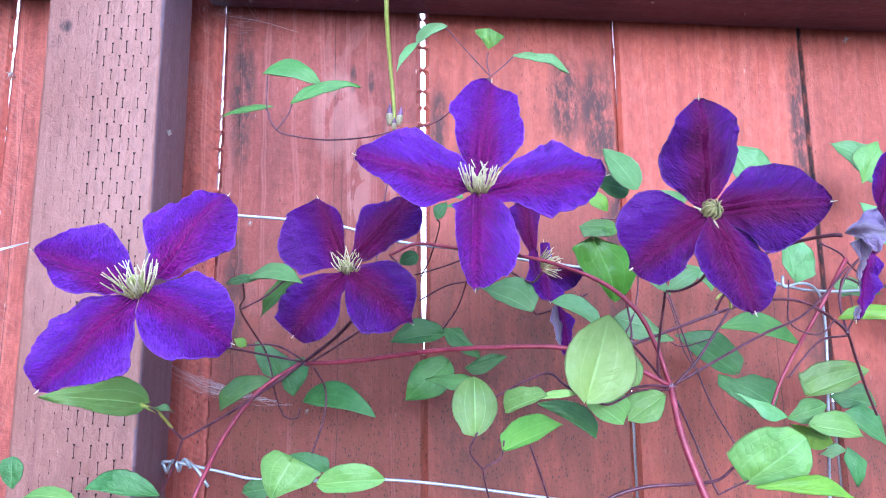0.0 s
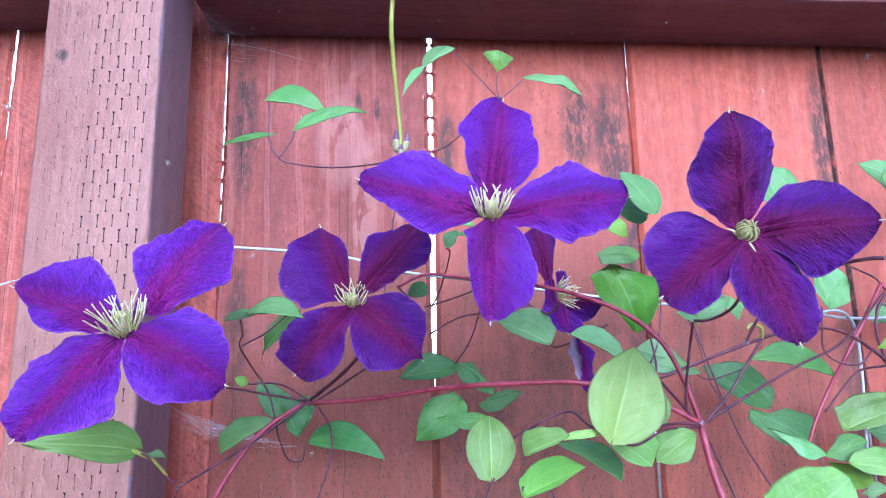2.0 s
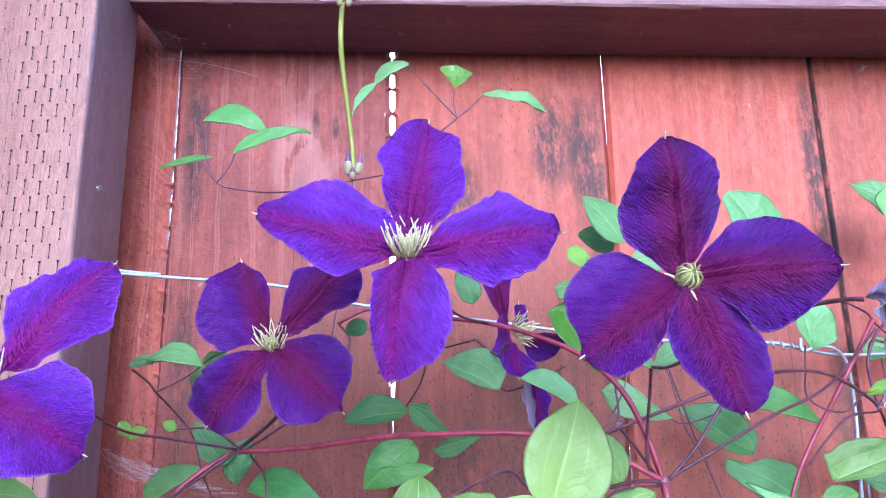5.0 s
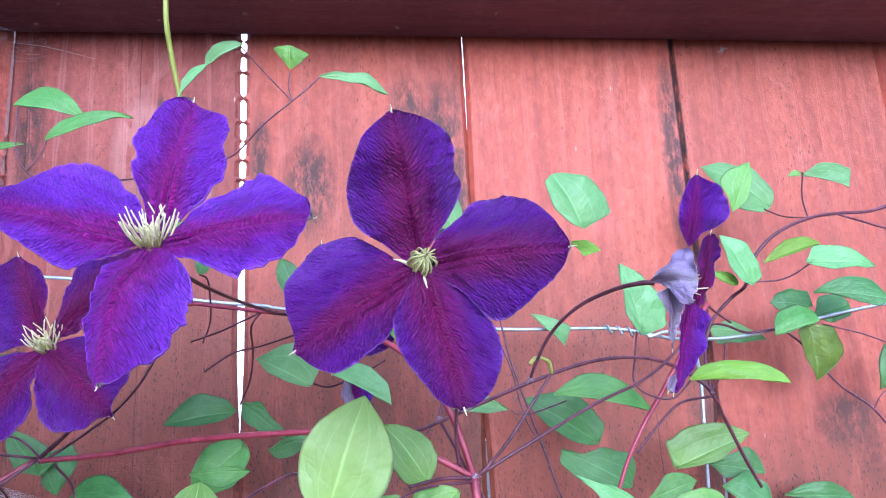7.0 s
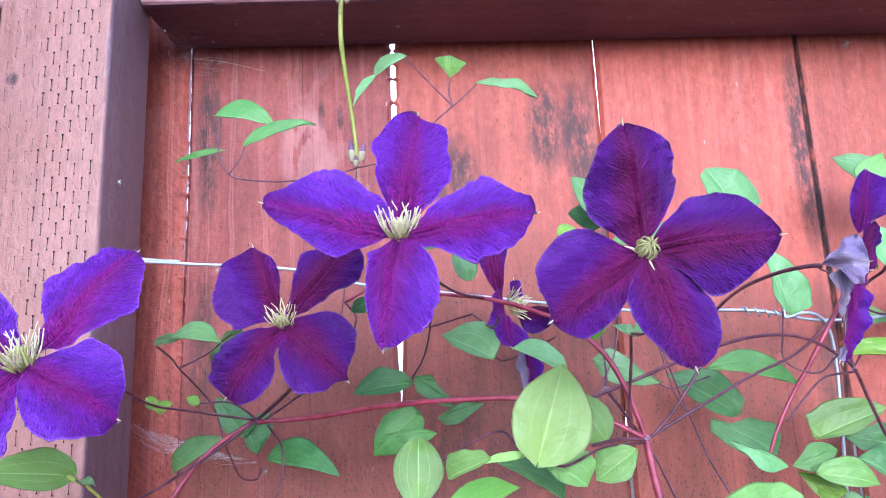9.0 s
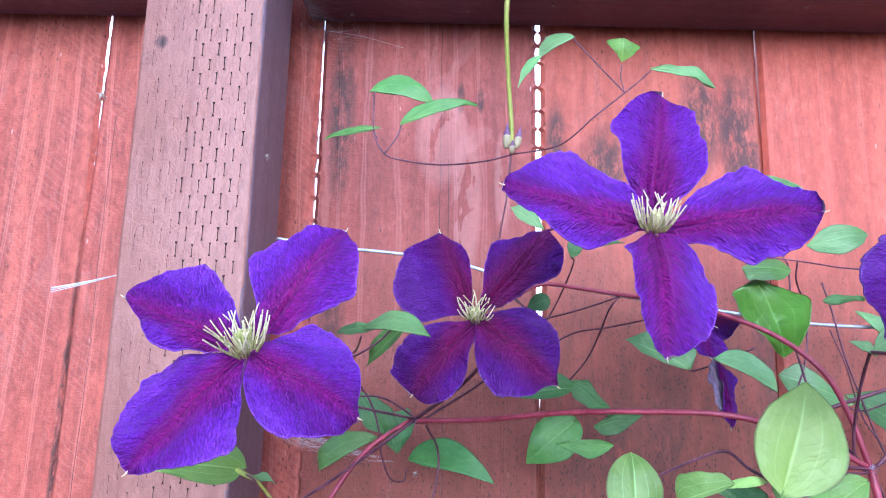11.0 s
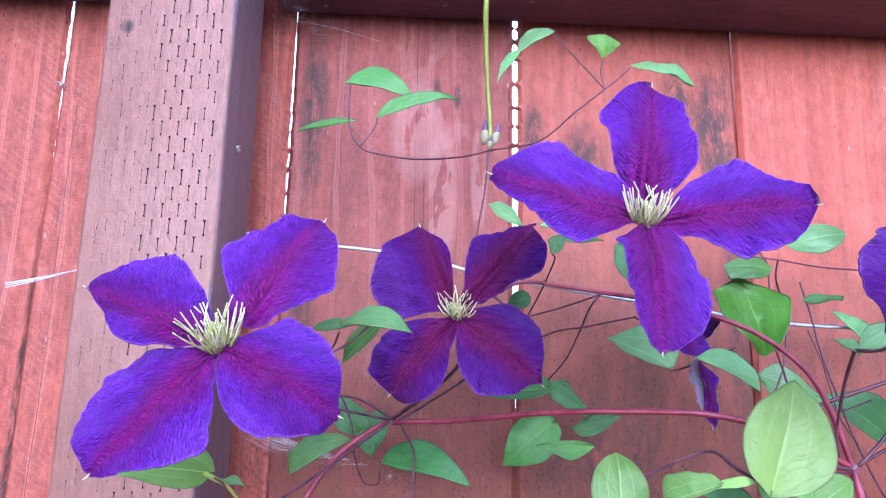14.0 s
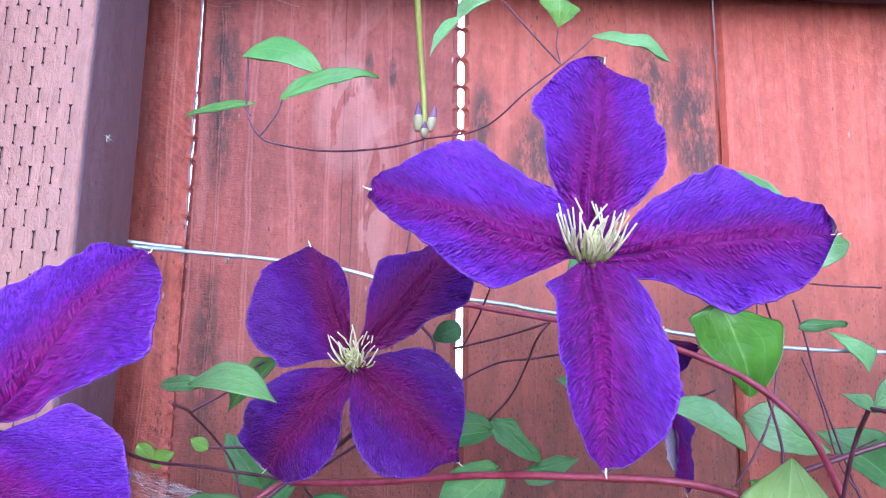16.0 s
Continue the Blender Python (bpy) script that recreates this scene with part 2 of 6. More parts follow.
def leaf_mat(name, base, deep, through_light, rough=0.42, vein=0.32):
    m, nt, bsdf = mat(name, rough)
    u, v = uv_parts(nt)
    av = math_node(nt, "ABSOLUTE", math_node(nt, "SUBTRACT", math_node(nt, "MULTIPLY", v, 2.0), 1.0))
    patches = tex_noise(nt, coords(nt, "Object", (90, 90, 90)), 1.0, 4, 0.6)
    col = ramp(nt, patches, [(0.3, deep), (0.68, base)])
    hue = nt.nodes.new("ShaderNodeHueSaturation")
    rnd = nt.nodes.new("ShaderNodeObjectInfo").outputs["Random"]
    nt.links.new(math_node(nt, "ADD", 0.487, math_node(nt, "MULTIPLY", rnd, 0.026)), hue.inputs["Hue"])
    nt.links.new(math_node(nt, "ADD", 0.75, math_node(nt, "MULTIPLY", rnd, 0.5)), hue.inputs["Value"])
    nt.links.new(col, hue.inputs["Color"])
    col = hue.outputs[0]
    veins = 0.0
    for at, wide, tone in ((0.0, 0.05, 1.0), (0.44, 0.03, 0.5), (0.74, 0.022, 0.25)):
        d = math_node(nt, "ABSOLUTE", math_node(nt, "SUBTRACT", av, at))
        veins = math_node(nt, "MAXIMUM", veins, ramp(nt, d, [(0.0, tone), (wide, 0.0)]))
    net = node(nt, "ShaderNodeTexVoronoi", Scale=1.0)
    net.feature = "DISTANCE_TO_EDGE"
    warp = tex_noise(nt, coords(nt, "UV", (5, 5, 1)), 1.0, 2, 0.5)
    skew = nt.nodes.new("ShaderNodeCombineXYZ")
    nt.links.new(math_node(nt, "ADD", math_node(nt, "MULTIPLY", math_node(nt, "SUBTRACT", u, math_node(nt, "MULTIPLY", av, 0.22)), 9.0), warp), skew.inputs[0])
    nt.links.new(math_node(nt, "ADD", math_node(nt, "MULTIPLY", v, 6.0), warp), skew.inputs[1])
    nt.links.new(skew.outputs[0], net.inputs["Vector"])
    cells = ramp(nt, net.outputs["Distance"], [(0.0, 1.0), (0.11, 0.0)])
    blister = ramp(nt, net.outputs["Distance"], [(0.0, 0.0), (0.35, 1.0)])
    lines = math_node(nt, "MAXIMUM", veins, math_node(nt, "MULTIPLY", cells, 0.5))
    glow = math_node(nt, "MULTIPLY", ramp(nt, u, [(0.0, 1.0), (0.75, 0.0)]), ramp(nt, av, [(0.0, 1.0), (0.8, 0.0)]))
    col = mix(nt, math_node(nt, "MULTIPLY", glow, 0.4), col, tuple(0.5 * a + 0.5 * b for a, b in zip(base, through_light)))
    col = mix(nt, math_node(nt, "MULTIPLY", veins, vein), col, tuple(min(1, c * 1.4 + 0.10) for c in base))
    col = mix(nt, math_node(nt, "MULTIPLY", cells, 0.10), col, tuple(c * 0.62 for c in deep))
    blot = tex_noise(nt, coords(nt, "Object", (320, 320, 320)), 1.0, 3, 0.6)
    col = mix(nt, ramp(nt, blot, [(0.55, 0.0), (0.75, 0.16)]), col, tuple(c * 0.5 for c in deep))
    edge = ramp(nt, av, [(0.94, 0.0), (1.0, 1.0)])
    col = mix(nt, math_node(nt, "MULTIPLY", edge, 0.6), col, (0.16, 0.07, 0.10))
    dust = node(nt, "ShaderNodeTexVoronoi", Scale=1.0)
    nt.links.new(coords(nt, "Object", (260, 260, 260)), dust.inputs["Vector"])
    col = mix(nt, math_node(nt, "MULTIPLY", ramp(nt, dust.outputs["Distance"], [(0.05, 1.0), (0.1, 0.0)]), 0.25), col, (0.6, 0.62, 0.5))
    nt.links.new(col, bsdf.inputs["Base Color"])
    puff = math_node(nt, "SUBTRACT", math_node(nt, "ADD", math_node(nt, "MULTIPLY", patches, 0.5), math_node(nt, "MULTIPLY", blister, 0.8)), math_node(nt, "MULTIPLY", lines, 0.5))
    bump(nt, bsdf, puff, 0.3, 0.0007)
    thin_leaf(nt, bsdf, through_light, 0.22)
    return m


def petal_mat(name, edge, mid, bar, bar_amount, rough=0.5, crinkle=1.0, wide=0.15, depth=0.0021):
    """Veined, blistered petal: edge and mid colours, a coloured bar along the midrib, shade in the creases and light on
    the puffs mixed into the colour. The lateral map holds the distance along and across the petal in petal lengths."""
    m, nt, bsdf = mat(name, rough)
    u, v = uv_parts(nt)
    av = math_node(nt, "ABSOLUTE", math_node(nt, "SUBTRACT", math_node(nt, "MULTIPLY", v, 2.0), 1.0))
    flat = nt.nodes.new("ShaderNodeUVMap")
    flat.uv_map = "lateral"
    lat = nt.nodes.new("ShaderNodeSeparateXYZ")
    nt.links.new(flat.outputs[0], lat.inputs[0])
    d = math_node(nt, "ABSOLUTE", math_node(nt, "SUBTRACT", lat.outputs[1], 0.5))
    rnd = nt.nodes.new("ShaderNodeObjectInfo").outputs["Random"]

    def laid(fan, along, across):
        """Coordinates swept back from the midrib like the side veins."""
        c = nt.nodes.new("ShaderNodeCombineXYZ")
        nt.links.new(math_node(nt, "MULTIPLY", math_node(nt, "SUBTRACT", u, math_node(nt, "MULTIPLY", d, fan)), along), c.inputs[0])
        nt.links.new(math_node(nt, "MULTIPLY", lat.outputs[1], across), c.inputs[1])
        nt.links.new(math_node(nt, "MULTIPLY", rnd, 40.0), c.inputs[2])
        return c.outputs[0]

    streak = tex_noise(nt, laid(0.0, 3.0, 60.0), 1.0, 4, 0.6, 0.4)
    folds = tex_noise(nt, laid(0.8, 62.0, 44.0), 1.0, 3, 0.55, 0.8)
    puffs = nt.nodes.new("ShaderNodeTexVoronoi")
    puffs.feature = "SMOOTH_F1"
    puffs.inputs["Scale"].default_value, puffs.inputs["Smoothness"].default_value = 1.0, 0.4
    nt.links.new(laid(0.8, 66.0, 46.0), puffs.inputs["Vector"])
    grit = tex_noise(nt, laid(0.5, 160.0, 130.0), 1.0, 3, 0.6)
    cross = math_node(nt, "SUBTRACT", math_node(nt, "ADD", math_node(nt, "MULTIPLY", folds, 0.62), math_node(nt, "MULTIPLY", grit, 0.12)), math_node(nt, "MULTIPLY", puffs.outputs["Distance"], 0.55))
    blot = tex_noise(nt, laid(0.4, 3.2, 7.0), 1.0, 4, 0.6, 0.6)
    col = ramp(nt, math_node(nt, "ADD", math_node(nt, "MULTIPLY", d, 1.3), math_node(nt, "MULTIPLY", blot, 0.75)), [(0.36, tuple(c * 0.8 for c in mid)), (0.46, mid), (0.70, edge), (0.86, tuple(min(1.0, c * 1.25 + 0.02) for c in edge))])
    reach = math_node(nt, "MULTIPLY", ramp(nt, u, [(0.0, 1.0), (0.35, 0.9), (0.8, 0.5), (1.0, 0.22)]), wide)
    spread = math_node(nt, "ADD", math_node(nt, "DIVIDE", d, reach), math_node(nt, "MULTIPLY", math_node(nt, "SUBTRACT", streak, 0.5), 0.9))
    band = ramp(nt, spread, [(0.0, 1.0), (0.3, 0.72), (1.0, 0.0)])
    band = math_node(nt, "MULTIPLY", band, ramp(nt, u, [(0.0, 0.8), (0.3, 1.0), (0.8, 0.75), (1.0, 0.35)]))
    col = mix(nt, math_node(nt, "MULTIPLY", band, bar_amount), col, bar)
    # paint crease shade, then highlights on the raised puffs, into the colour
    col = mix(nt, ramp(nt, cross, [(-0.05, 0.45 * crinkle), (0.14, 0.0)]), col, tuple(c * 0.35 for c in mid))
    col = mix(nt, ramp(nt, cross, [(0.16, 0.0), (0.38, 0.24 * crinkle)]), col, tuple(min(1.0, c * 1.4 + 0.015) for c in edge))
    rim = ramp(nt, av, [(0.955, 0.0), (0.985, 1.0)])
    col = mix(nt, math_node(nt, "MULTIPLY", rim, 0.7), col, tuple(min(1.0, c * 1.5 + 0.09) for c in edge))
    tip = ramp(nt, u, [(0.992, 0.0), (1.0, 1.0)])
    col = mix(nt, tip, col, (0.6, 0.5, 0.55))
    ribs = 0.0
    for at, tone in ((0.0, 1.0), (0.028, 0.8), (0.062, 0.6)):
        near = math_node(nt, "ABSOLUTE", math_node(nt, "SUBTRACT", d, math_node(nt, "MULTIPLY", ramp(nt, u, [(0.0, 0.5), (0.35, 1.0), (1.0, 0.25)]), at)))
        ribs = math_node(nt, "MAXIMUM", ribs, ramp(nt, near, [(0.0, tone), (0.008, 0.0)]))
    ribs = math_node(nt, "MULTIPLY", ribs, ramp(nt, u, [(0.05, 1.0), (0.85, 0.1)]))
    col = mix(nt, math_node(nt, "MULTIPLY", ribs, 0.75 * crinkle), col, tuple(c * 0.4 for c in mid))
    dust = node(nt, "ShaderNodeTexVoronoi", Scale=1.0)
    nt.links.new(laid(0.0, 26.0, 26.0), dust.inputs["Vector"])
    col = mix(nt, math_node(nt, "MULTIPLY", ramp(nt, dust.outputs["Distance"], [(0.03, 1.0), (0.06, 0.0)]), 0.35), col, (0.5, 0.42, 0.62))
    relief = math_node(nt, "ADD", math_node(nt, "MULTIPLY", streak, 0.2), math_node(nt, "SUBTRACT", math_node(nt, "MULTIPLY", cross, 1.1), math_node(nt, "MULTIPLY", ribs, 0.35)))
    nt.links.new(col, bsdf.inputs["Base Color"])
    bump(nt, bsdf, relief, 1.0, depth)
    bsdf.inputs["Sheen Weight"].default_value = 0.03
    bsdf.inputs["Sheen Roughness"].default_value = 0.4
    bsdf.inputs["Sheen Tint"].default_value = (0.45, 0.4, 1.0, 1)
    bsdf.inputs["Specular IOR Level"].default_value = 0.3
    thin_leaf(nt, bsdf, mid, 0.12)
    return m


def plain_mat(name, a, b, rough=0.5, metal=0.0, scale=120.0, relief=0.3):
    m, nt, bsdf = mat(name, rough)
    n = tex_noise(nt, coords(nt, "Object", (1, 1, 1)), scale, 4, 0.6)
    nt.links.new(ramp(nt, n, [(0.32, a), (0.68, b)]), bsdf.inputs["Base Color"])
    bsdf.inputs["Metallic"].default_value = metal
    bump(nt, bsdf, n, relief, 0.0006)
    return m


RED_L, RED_M, RED_D = (0.53, 0.120, 0.061), (0.42, 0.081, 0.041), (0.12, 0.024, 0.018)
BOARD = wood_mat("red_stained_board", RED_L, RED_M, RED_D, sawn=0.45)
BOARD_SAWN = wood_mat("red_stained_board_saw_marked", (0.51, 0.128, 0.076), (0.41, 0.090, 0.054), RED_D, [(-0.391, 1.40, 0.004, 0.16), (-0.33, 1.36, 0.012, 0.05)], cuts=0.08, cracks=[(-0.372, 1.3, 1.66), (-0.335, 1.25, 1.5)])
BOARD_MOULD = wood_mat("red_stained_board_with_mould", RED_L, RED_M, RED_D, sawn=0.45,
                       stains=[(0.136, 1.655, 0.020, 0.055), (0.162, 1.64, 0.014, 0.07), (0.055, 1.605, 0.026, 0.05), (0.015, 1.63, 0.010, 0.05), (0.176, 1.52, 0.012, 0.22), (0.05, 1.36, 0.05, 0.09), (0.10, 1.40, 0.02, 0.08)],
                       brown_patches=[(0.09, 1.33, 0.18, 0.27)])
BOARD_WORN = wood_mat("red_stained_board_worn_patch", (0.335, 0.082, 0.054), (0.255, 0.056, 0.039), RED_D, [(-0.17, 1.66, 0.014, 0.09), (-0.17, 1.45, 0.014, 0.10), (-0.066, 1.675, 0.004, 0.016), (-0.049, 1.672, 0.0035, 0.014)],
                      worn=[(-0.083, 1.64, 0.024, 0.05), (-0.06, 1.585, 0.014, 0.07), (-0.03, 1.60, 0.008, 0.05)], brown_patches=[(-0.06, 1.32, 0.17, 0.25)], cracks=[(-0.083, 1.5, 1.74), (-0.076, 1.2, 1.62)])
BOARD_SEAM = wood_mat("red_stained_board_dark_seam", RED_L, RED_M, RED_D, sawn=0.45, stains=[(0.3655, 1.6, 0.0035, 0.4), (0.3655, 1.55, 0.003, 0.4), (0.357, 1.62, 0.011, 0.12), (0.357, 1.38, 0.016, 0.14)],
                      brown_patches=[(0.26, 1.32, 0.16, 0.25)], cracks=[(0.318, 1.2, 1.5), (0.3640, 1.2, 1.8)])
BOARD_KNOT = wood_mat("red_stained_knotty_board", RED_L, RED_M, RED_D, sawn=0.45, stains=[(0.3665, 1.6, 0.0035, 0.4), (0.3665, 1.55, 0.003, 0.4), (0.47, 1.40, 0.03, 0.03)], knots=[(0.484, 1.372, 0.017), (0.445, 1.398, 0.007), (0.40, 1.41, 0.005)], brown_patches=[(0.46, 1.29, 0.14, 0.13)])
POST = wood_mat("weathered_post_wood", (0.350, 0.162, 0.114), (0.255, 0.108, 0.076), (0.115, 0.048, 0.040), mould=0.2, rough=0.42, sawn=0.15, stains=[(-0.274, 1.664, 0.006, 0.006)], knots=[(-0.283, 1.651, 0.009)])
# Same post wood with the bluish shade of its right side in the colour.
POST_SIDE = wood_mat("post_side_shade_grey", (0.230, 0.150, 0.170), (0.175, 0.108, 0.124), (0.09, 0.052, 0.062), mould=0.4, rough=0.45, sawn=0.3)
# Rail shading is in the colour: dark purple underside, paler sky-lit front.
RAIL = wood_mat("rail_underside_shade_tone", (0.135, 0.072, 0.112), (0.100, 0.050, 0.080), (0.052, 0.024, 0.040), mould=0.3, rough=0.4, sawn=0.3, lying=True)
RAIL_FRONT = wood_mat("rail_front_lit_tone", (0.33, 0.17, 0.17), (0.27, 0.13, 0.13), (0.15, 0.07, 0.07), mould=0.2, rough=0.4, sawn=0.1, lying=True)
GREEN = leaf_mat("green_leaf", (0.128, 0.288, 0.068), (0.072, 0.190, 0.043), (0.18, 0.40, 0.05), vein=0.6)
LEAF = leaf_mat("mid_green_leaf", (0.165, 0.342, 0.065), (0.102, 0.244, 0.044), (0.24, 0.48, 0.05), vein=0.6)
PALE = leaf_mat("pale_green_leaf", (0.265, 0.450, 0.090), (0.180, 0.350, 0.060), (0.38, 0.56, 0.06), vein=0.8)
MINT = leaf_mat("mint_green_leaf", (0.270, 0.495, 0.170), (0.170, 0.370, 0.098), (0.32, 0.56, 0.12), 0.35, vein=0.55)
YOUNG = leaf_mat("fresh_green_leaf", (0.230, 0.440, 0.055), (0.150, 0.340, 0.040), (0.40, 0.60, 0.04), vein=0.5)
BRIGHT = leaf_mat("bright_yellow_green_leaf", (0.42, 0.62, 0.16), (0.33, 0.54, 0.11), (0.52, 0.68, 0.07), vein=0.4)
LIME = leaf_mat("lime_green_leaf", (0.27, 0.46, 0.03), (0.17, 0.33, 0.022), (0.46, 0.70, 0.03), vein=0.5)
LIME_DEEP = leaf_mat("deep_lime_green_leaf", (0.140, 0.310, 0.020), (0.085, 0.220, 0.014), (0.30, 0.50, 0.02), 0.36, vein=0.75)
OLIVE_LEAF = leaf_mat("olive_green_leaf", (0.200, 0.290, 0.030), (0.130, 0.210, 0.022), (0.30, 0.40, 0.03), vein=0.4)
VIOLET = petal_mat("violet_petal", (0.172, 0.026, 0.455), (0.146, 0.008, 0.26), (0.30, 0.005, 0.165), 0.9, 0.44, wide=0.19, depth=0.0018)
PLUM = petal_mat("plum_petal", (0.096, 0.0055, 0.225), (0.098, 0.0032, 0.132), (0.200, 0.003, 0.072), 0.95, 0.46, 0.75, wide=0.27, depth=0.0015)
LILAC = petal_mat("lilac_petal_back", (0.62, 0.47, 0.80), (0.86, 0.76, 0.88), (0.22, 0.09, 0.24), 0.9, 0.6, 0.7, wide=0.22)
CREAM = plain_mat("cream_stamen", (0.60, 0.54, 0.27), (0.80, 0.74, 0.48), 0.5)
OLIVE = plain_mat("olive_stamen_foot", (0.30, 0.31, 0.09), (0.52, 0.48, 0.20), 0.5)
PISTIL = plain_mat("pale_yellow_pistil", (0.38, 0.40, 0.09), (0.72, 0.68, 0.34), 0.5)
STEM = plain_mat("purple_brown_stem", (0.065, 0.018, 0.030), (0.19, 0.064, 0.090), 0.34)
NODE = plain_mat("pale_stem_node", (0.16, 0.07, 0.10), (0.42, 0.32, 0.38), 0.7, scale=900.0, relief=0.6)
STEM_RED = plain_mat("red_stem", (0.22, 0.022, 0.04), (0.44, 0.075, 0.11), 0.34)
STEM_GREEN = plain_mat("yellow_green_stem", (0.34, 0.40, 0.06), (0.50, 0.52, 0.12), 0.4)
WIRE = plain_mat("galvanised_wire", (0.42, 0.48, 0.50), (0.66, 0.72, 0.74), 0.35, 0.55)
SLIT = plain_mat("dark_slit", (0.006, 0.004, 0.004), (0.014, 0.009, 0.009), 1.0)
SOIL = plain_mat("soil", (0.05, 0.035, 0.025), (0.12, 0.09, 0.065), 0.95, scale=9.0, relief=0.8)
BUD = plain_mat("bud_scales", (0.42, 0.40, 0.20), (0.66, 0.60, 0.40), 0.5)
BUD_TIP = plain_mat("bud_tips", (0.10, 0.045, 0.12), (0.26, 0.13, 0.26), 0.5)
SPECK = plain_mat("dry_debris", (0.22, 0.19, 0.16), (0.58, 0.53, 0.46), 0.9)
SILK = plain_mat("spider_silk", (0.55, 0.55, 0.56), (0.8, 0.8, 0.8), 0.4)


# ---- building helpers ----
def part(name, bm, material, parent=None, label="", smooth=True):
    me = bpy.data.meshes.new(name)
    bm.normal_update()
    bm.to_mesh(me)
    bm.free()
    for m in material if isinstance(material, (list, tuple)) else [material]:
        me.materials.append(m)
    if smooth:
        me.polygons.foreach_set("use_smooth", [True] * len(me.polygons))
    ob = new(name, me)
    if parent is not None:
        ob.parent = parent
        ob.matrix_parent_inverse = parent.matrix_world.inverted() if parent.matrix_world != Matrix() else Matrix()
    return tagged(ob, label)


def empty(name, at=(0, 0, 0)):
    ob = new(name)
    ob.empty_display_size = 0.02
    ob.location = at
    ob.matrix_world = Matrix.Translation(at)
    return ob


def spline(points, steps=6):
    """Smooth points through the given ones."""
    p = [Vector(q) for q in points]
    if len(p) == 2:
        return [p[0].lerp(p[1], i / steps) for i in range(steps + 1)]
    ext = [2 * p[0] - p[1], *p, 2 * p[-1] - p[-2]]
    out = []
    for a, b, c, d in zip(ext, ext[1:], ext[2:], ext[3:]):
        for i in range(steps):
            t = i / steps
            out.append(0.5 * ((2 * b) + (c - a) * t + (2 * a - 5 * b + 4 * c - d) * t * t + (3 * b - a - 3 * c + d) * t ** 3))
    return out + [p[-1]]


def tube(bm, line, r0, r1=None, sides=8, wobble=0.0, rib=0.0):
    r1 = r0 if r1 is None else r1
    rings, side = [], None
    for i, q in enumerate(line):
        d = (line[min(i + 1, len(line) - 1)] - line[max(i - 1, 0)]).normalized()
        side = (side if side is not None else (Vector((0.3, 0.2, 0.9)) if abs(d.z) < 0.8 else Vector((1, 0.1, 0))))
        side = (side - d * side.dot(d)).normalized()
        other = d.cross(side)
        f = i / max(1, len(line) - 1)
        r = (r0 + (r1 - r0) * f) * (1 + wobble * noise.noise(q * 220))
        rings.append([bm.verts.new(q + r * (1 - rib * (k % 2)) * (math.cos(2 * math.pi * k / sides) * side + math.sin(2 * math.pi * k / sides) * other)) for k in range(sides)])
    for a, b in zip(rings, rings[1:]):
        for k in range(sides):
            bm.faces.new((a[k], a[(k + 1) % sides], b[(k + 1) % sides], b[k]))
    bm.faces.new(reversed(rings[0]))
    bm.faces.new(rings[-1])


def ball(bm, at, radii, seg=10):
    bmesh.ops.create_uvsphere(bm, u_segments=seg, v_segments=seg - 2, radius=1, matrix=Matrix.Translation(at) @ Matrix.Diagonal((*radii, 1)))


def sheet(bm, uv, rows, cols, at, thick, normal, blunt=1.0, lateral=None):
    """A thin two-sided sheet over rows x cols of at(s, v); slot 0 in front, slot 1 behind. blunt: above 1 crowds the rows
    towards the tip. lateral: gives the sideways distance, for the second map."""
    step = [1 - (1 - i / rows) ** blunt for i in range(rows + 1)]
    grid = [[Vector(at(s, -1 + 2 * j / cols)) for j in range(cols + 1)] for s in step]
    second = bm.loops.layers.uv.new("lateral") if lateral else None
    layers = []
    for back in (0, 1):
        shift = -normal * thick * back
        layers.append([[bm.verts.new(q + shift) for q in row] for row in grid])
    for back, vs in enumerate(layers):
        for i in range(rows):
            for j in range(cols):
                ids = ((i, j), (i, j + 1), (i + 1, j + 1), (i + 1, j))
                ids = ids if back else ids[::-1]
                f = bm.faces.new([vs[a][b] for a, b in ids])
                f.material_index = back
                for loop, (a, b) in zip(f.loops, ids):
                    loop[uv].uv = (step[a], b / cols)
                    if lateral:
                        loop[second].uv = (step[a], 0.5 + lateral(step[a], -1 + 2 * b / cols))
    f0, b0 = layers
    rim = [(i, 0) for i in range(rows + 1)] + [(rows, j) for j in range(1, cols + 1)] + [(i, cols) for i in range(rows - 1, -1, -1)] + [(0, j) for j in range(cols - 1, 0, -1)]
    for (a, b), (c, d) in zip(rim, rim[1:] + rim[:1]):
        f = bm.faces.new((f0[a][b], f0[c][d], b0[c][d], b0[a][b]))
        for loop, (p, q) in zip(f.loops, ((a, b), (c, d), (c, d), (a, b))):
            loop[uv].uv = (step[p], q / cols)
            if lateral:
                loop[second].uv = (step[p], 0.5 + lateral(step[p], -1 + 2 * q / cols))


def axes(base, tip, face, turn):
    """Length, along, across and facing directions of a blade from base to tip that faces roughly the given way."""
    along = Vector(tip) - Vector(base)
    size = along.length
    along.normalize()
    face = (Vector(face) - along * Vector(face).dot(along)).normalized()
    face = Matrix.Rotation(radians(turn), 3, along) @ face
    return size, along, face.cross(along), face


def outline(knots, s):
    for (a, x), (b, y) in zip(knots, knots[1:]):
        if s <= b:
            t = (s - a) / (b - a)
            t = t * t * (3 - 2 * t) * 0.4 + t * 0.6
            return x + (y - x) * t
    return knots[-1][1]


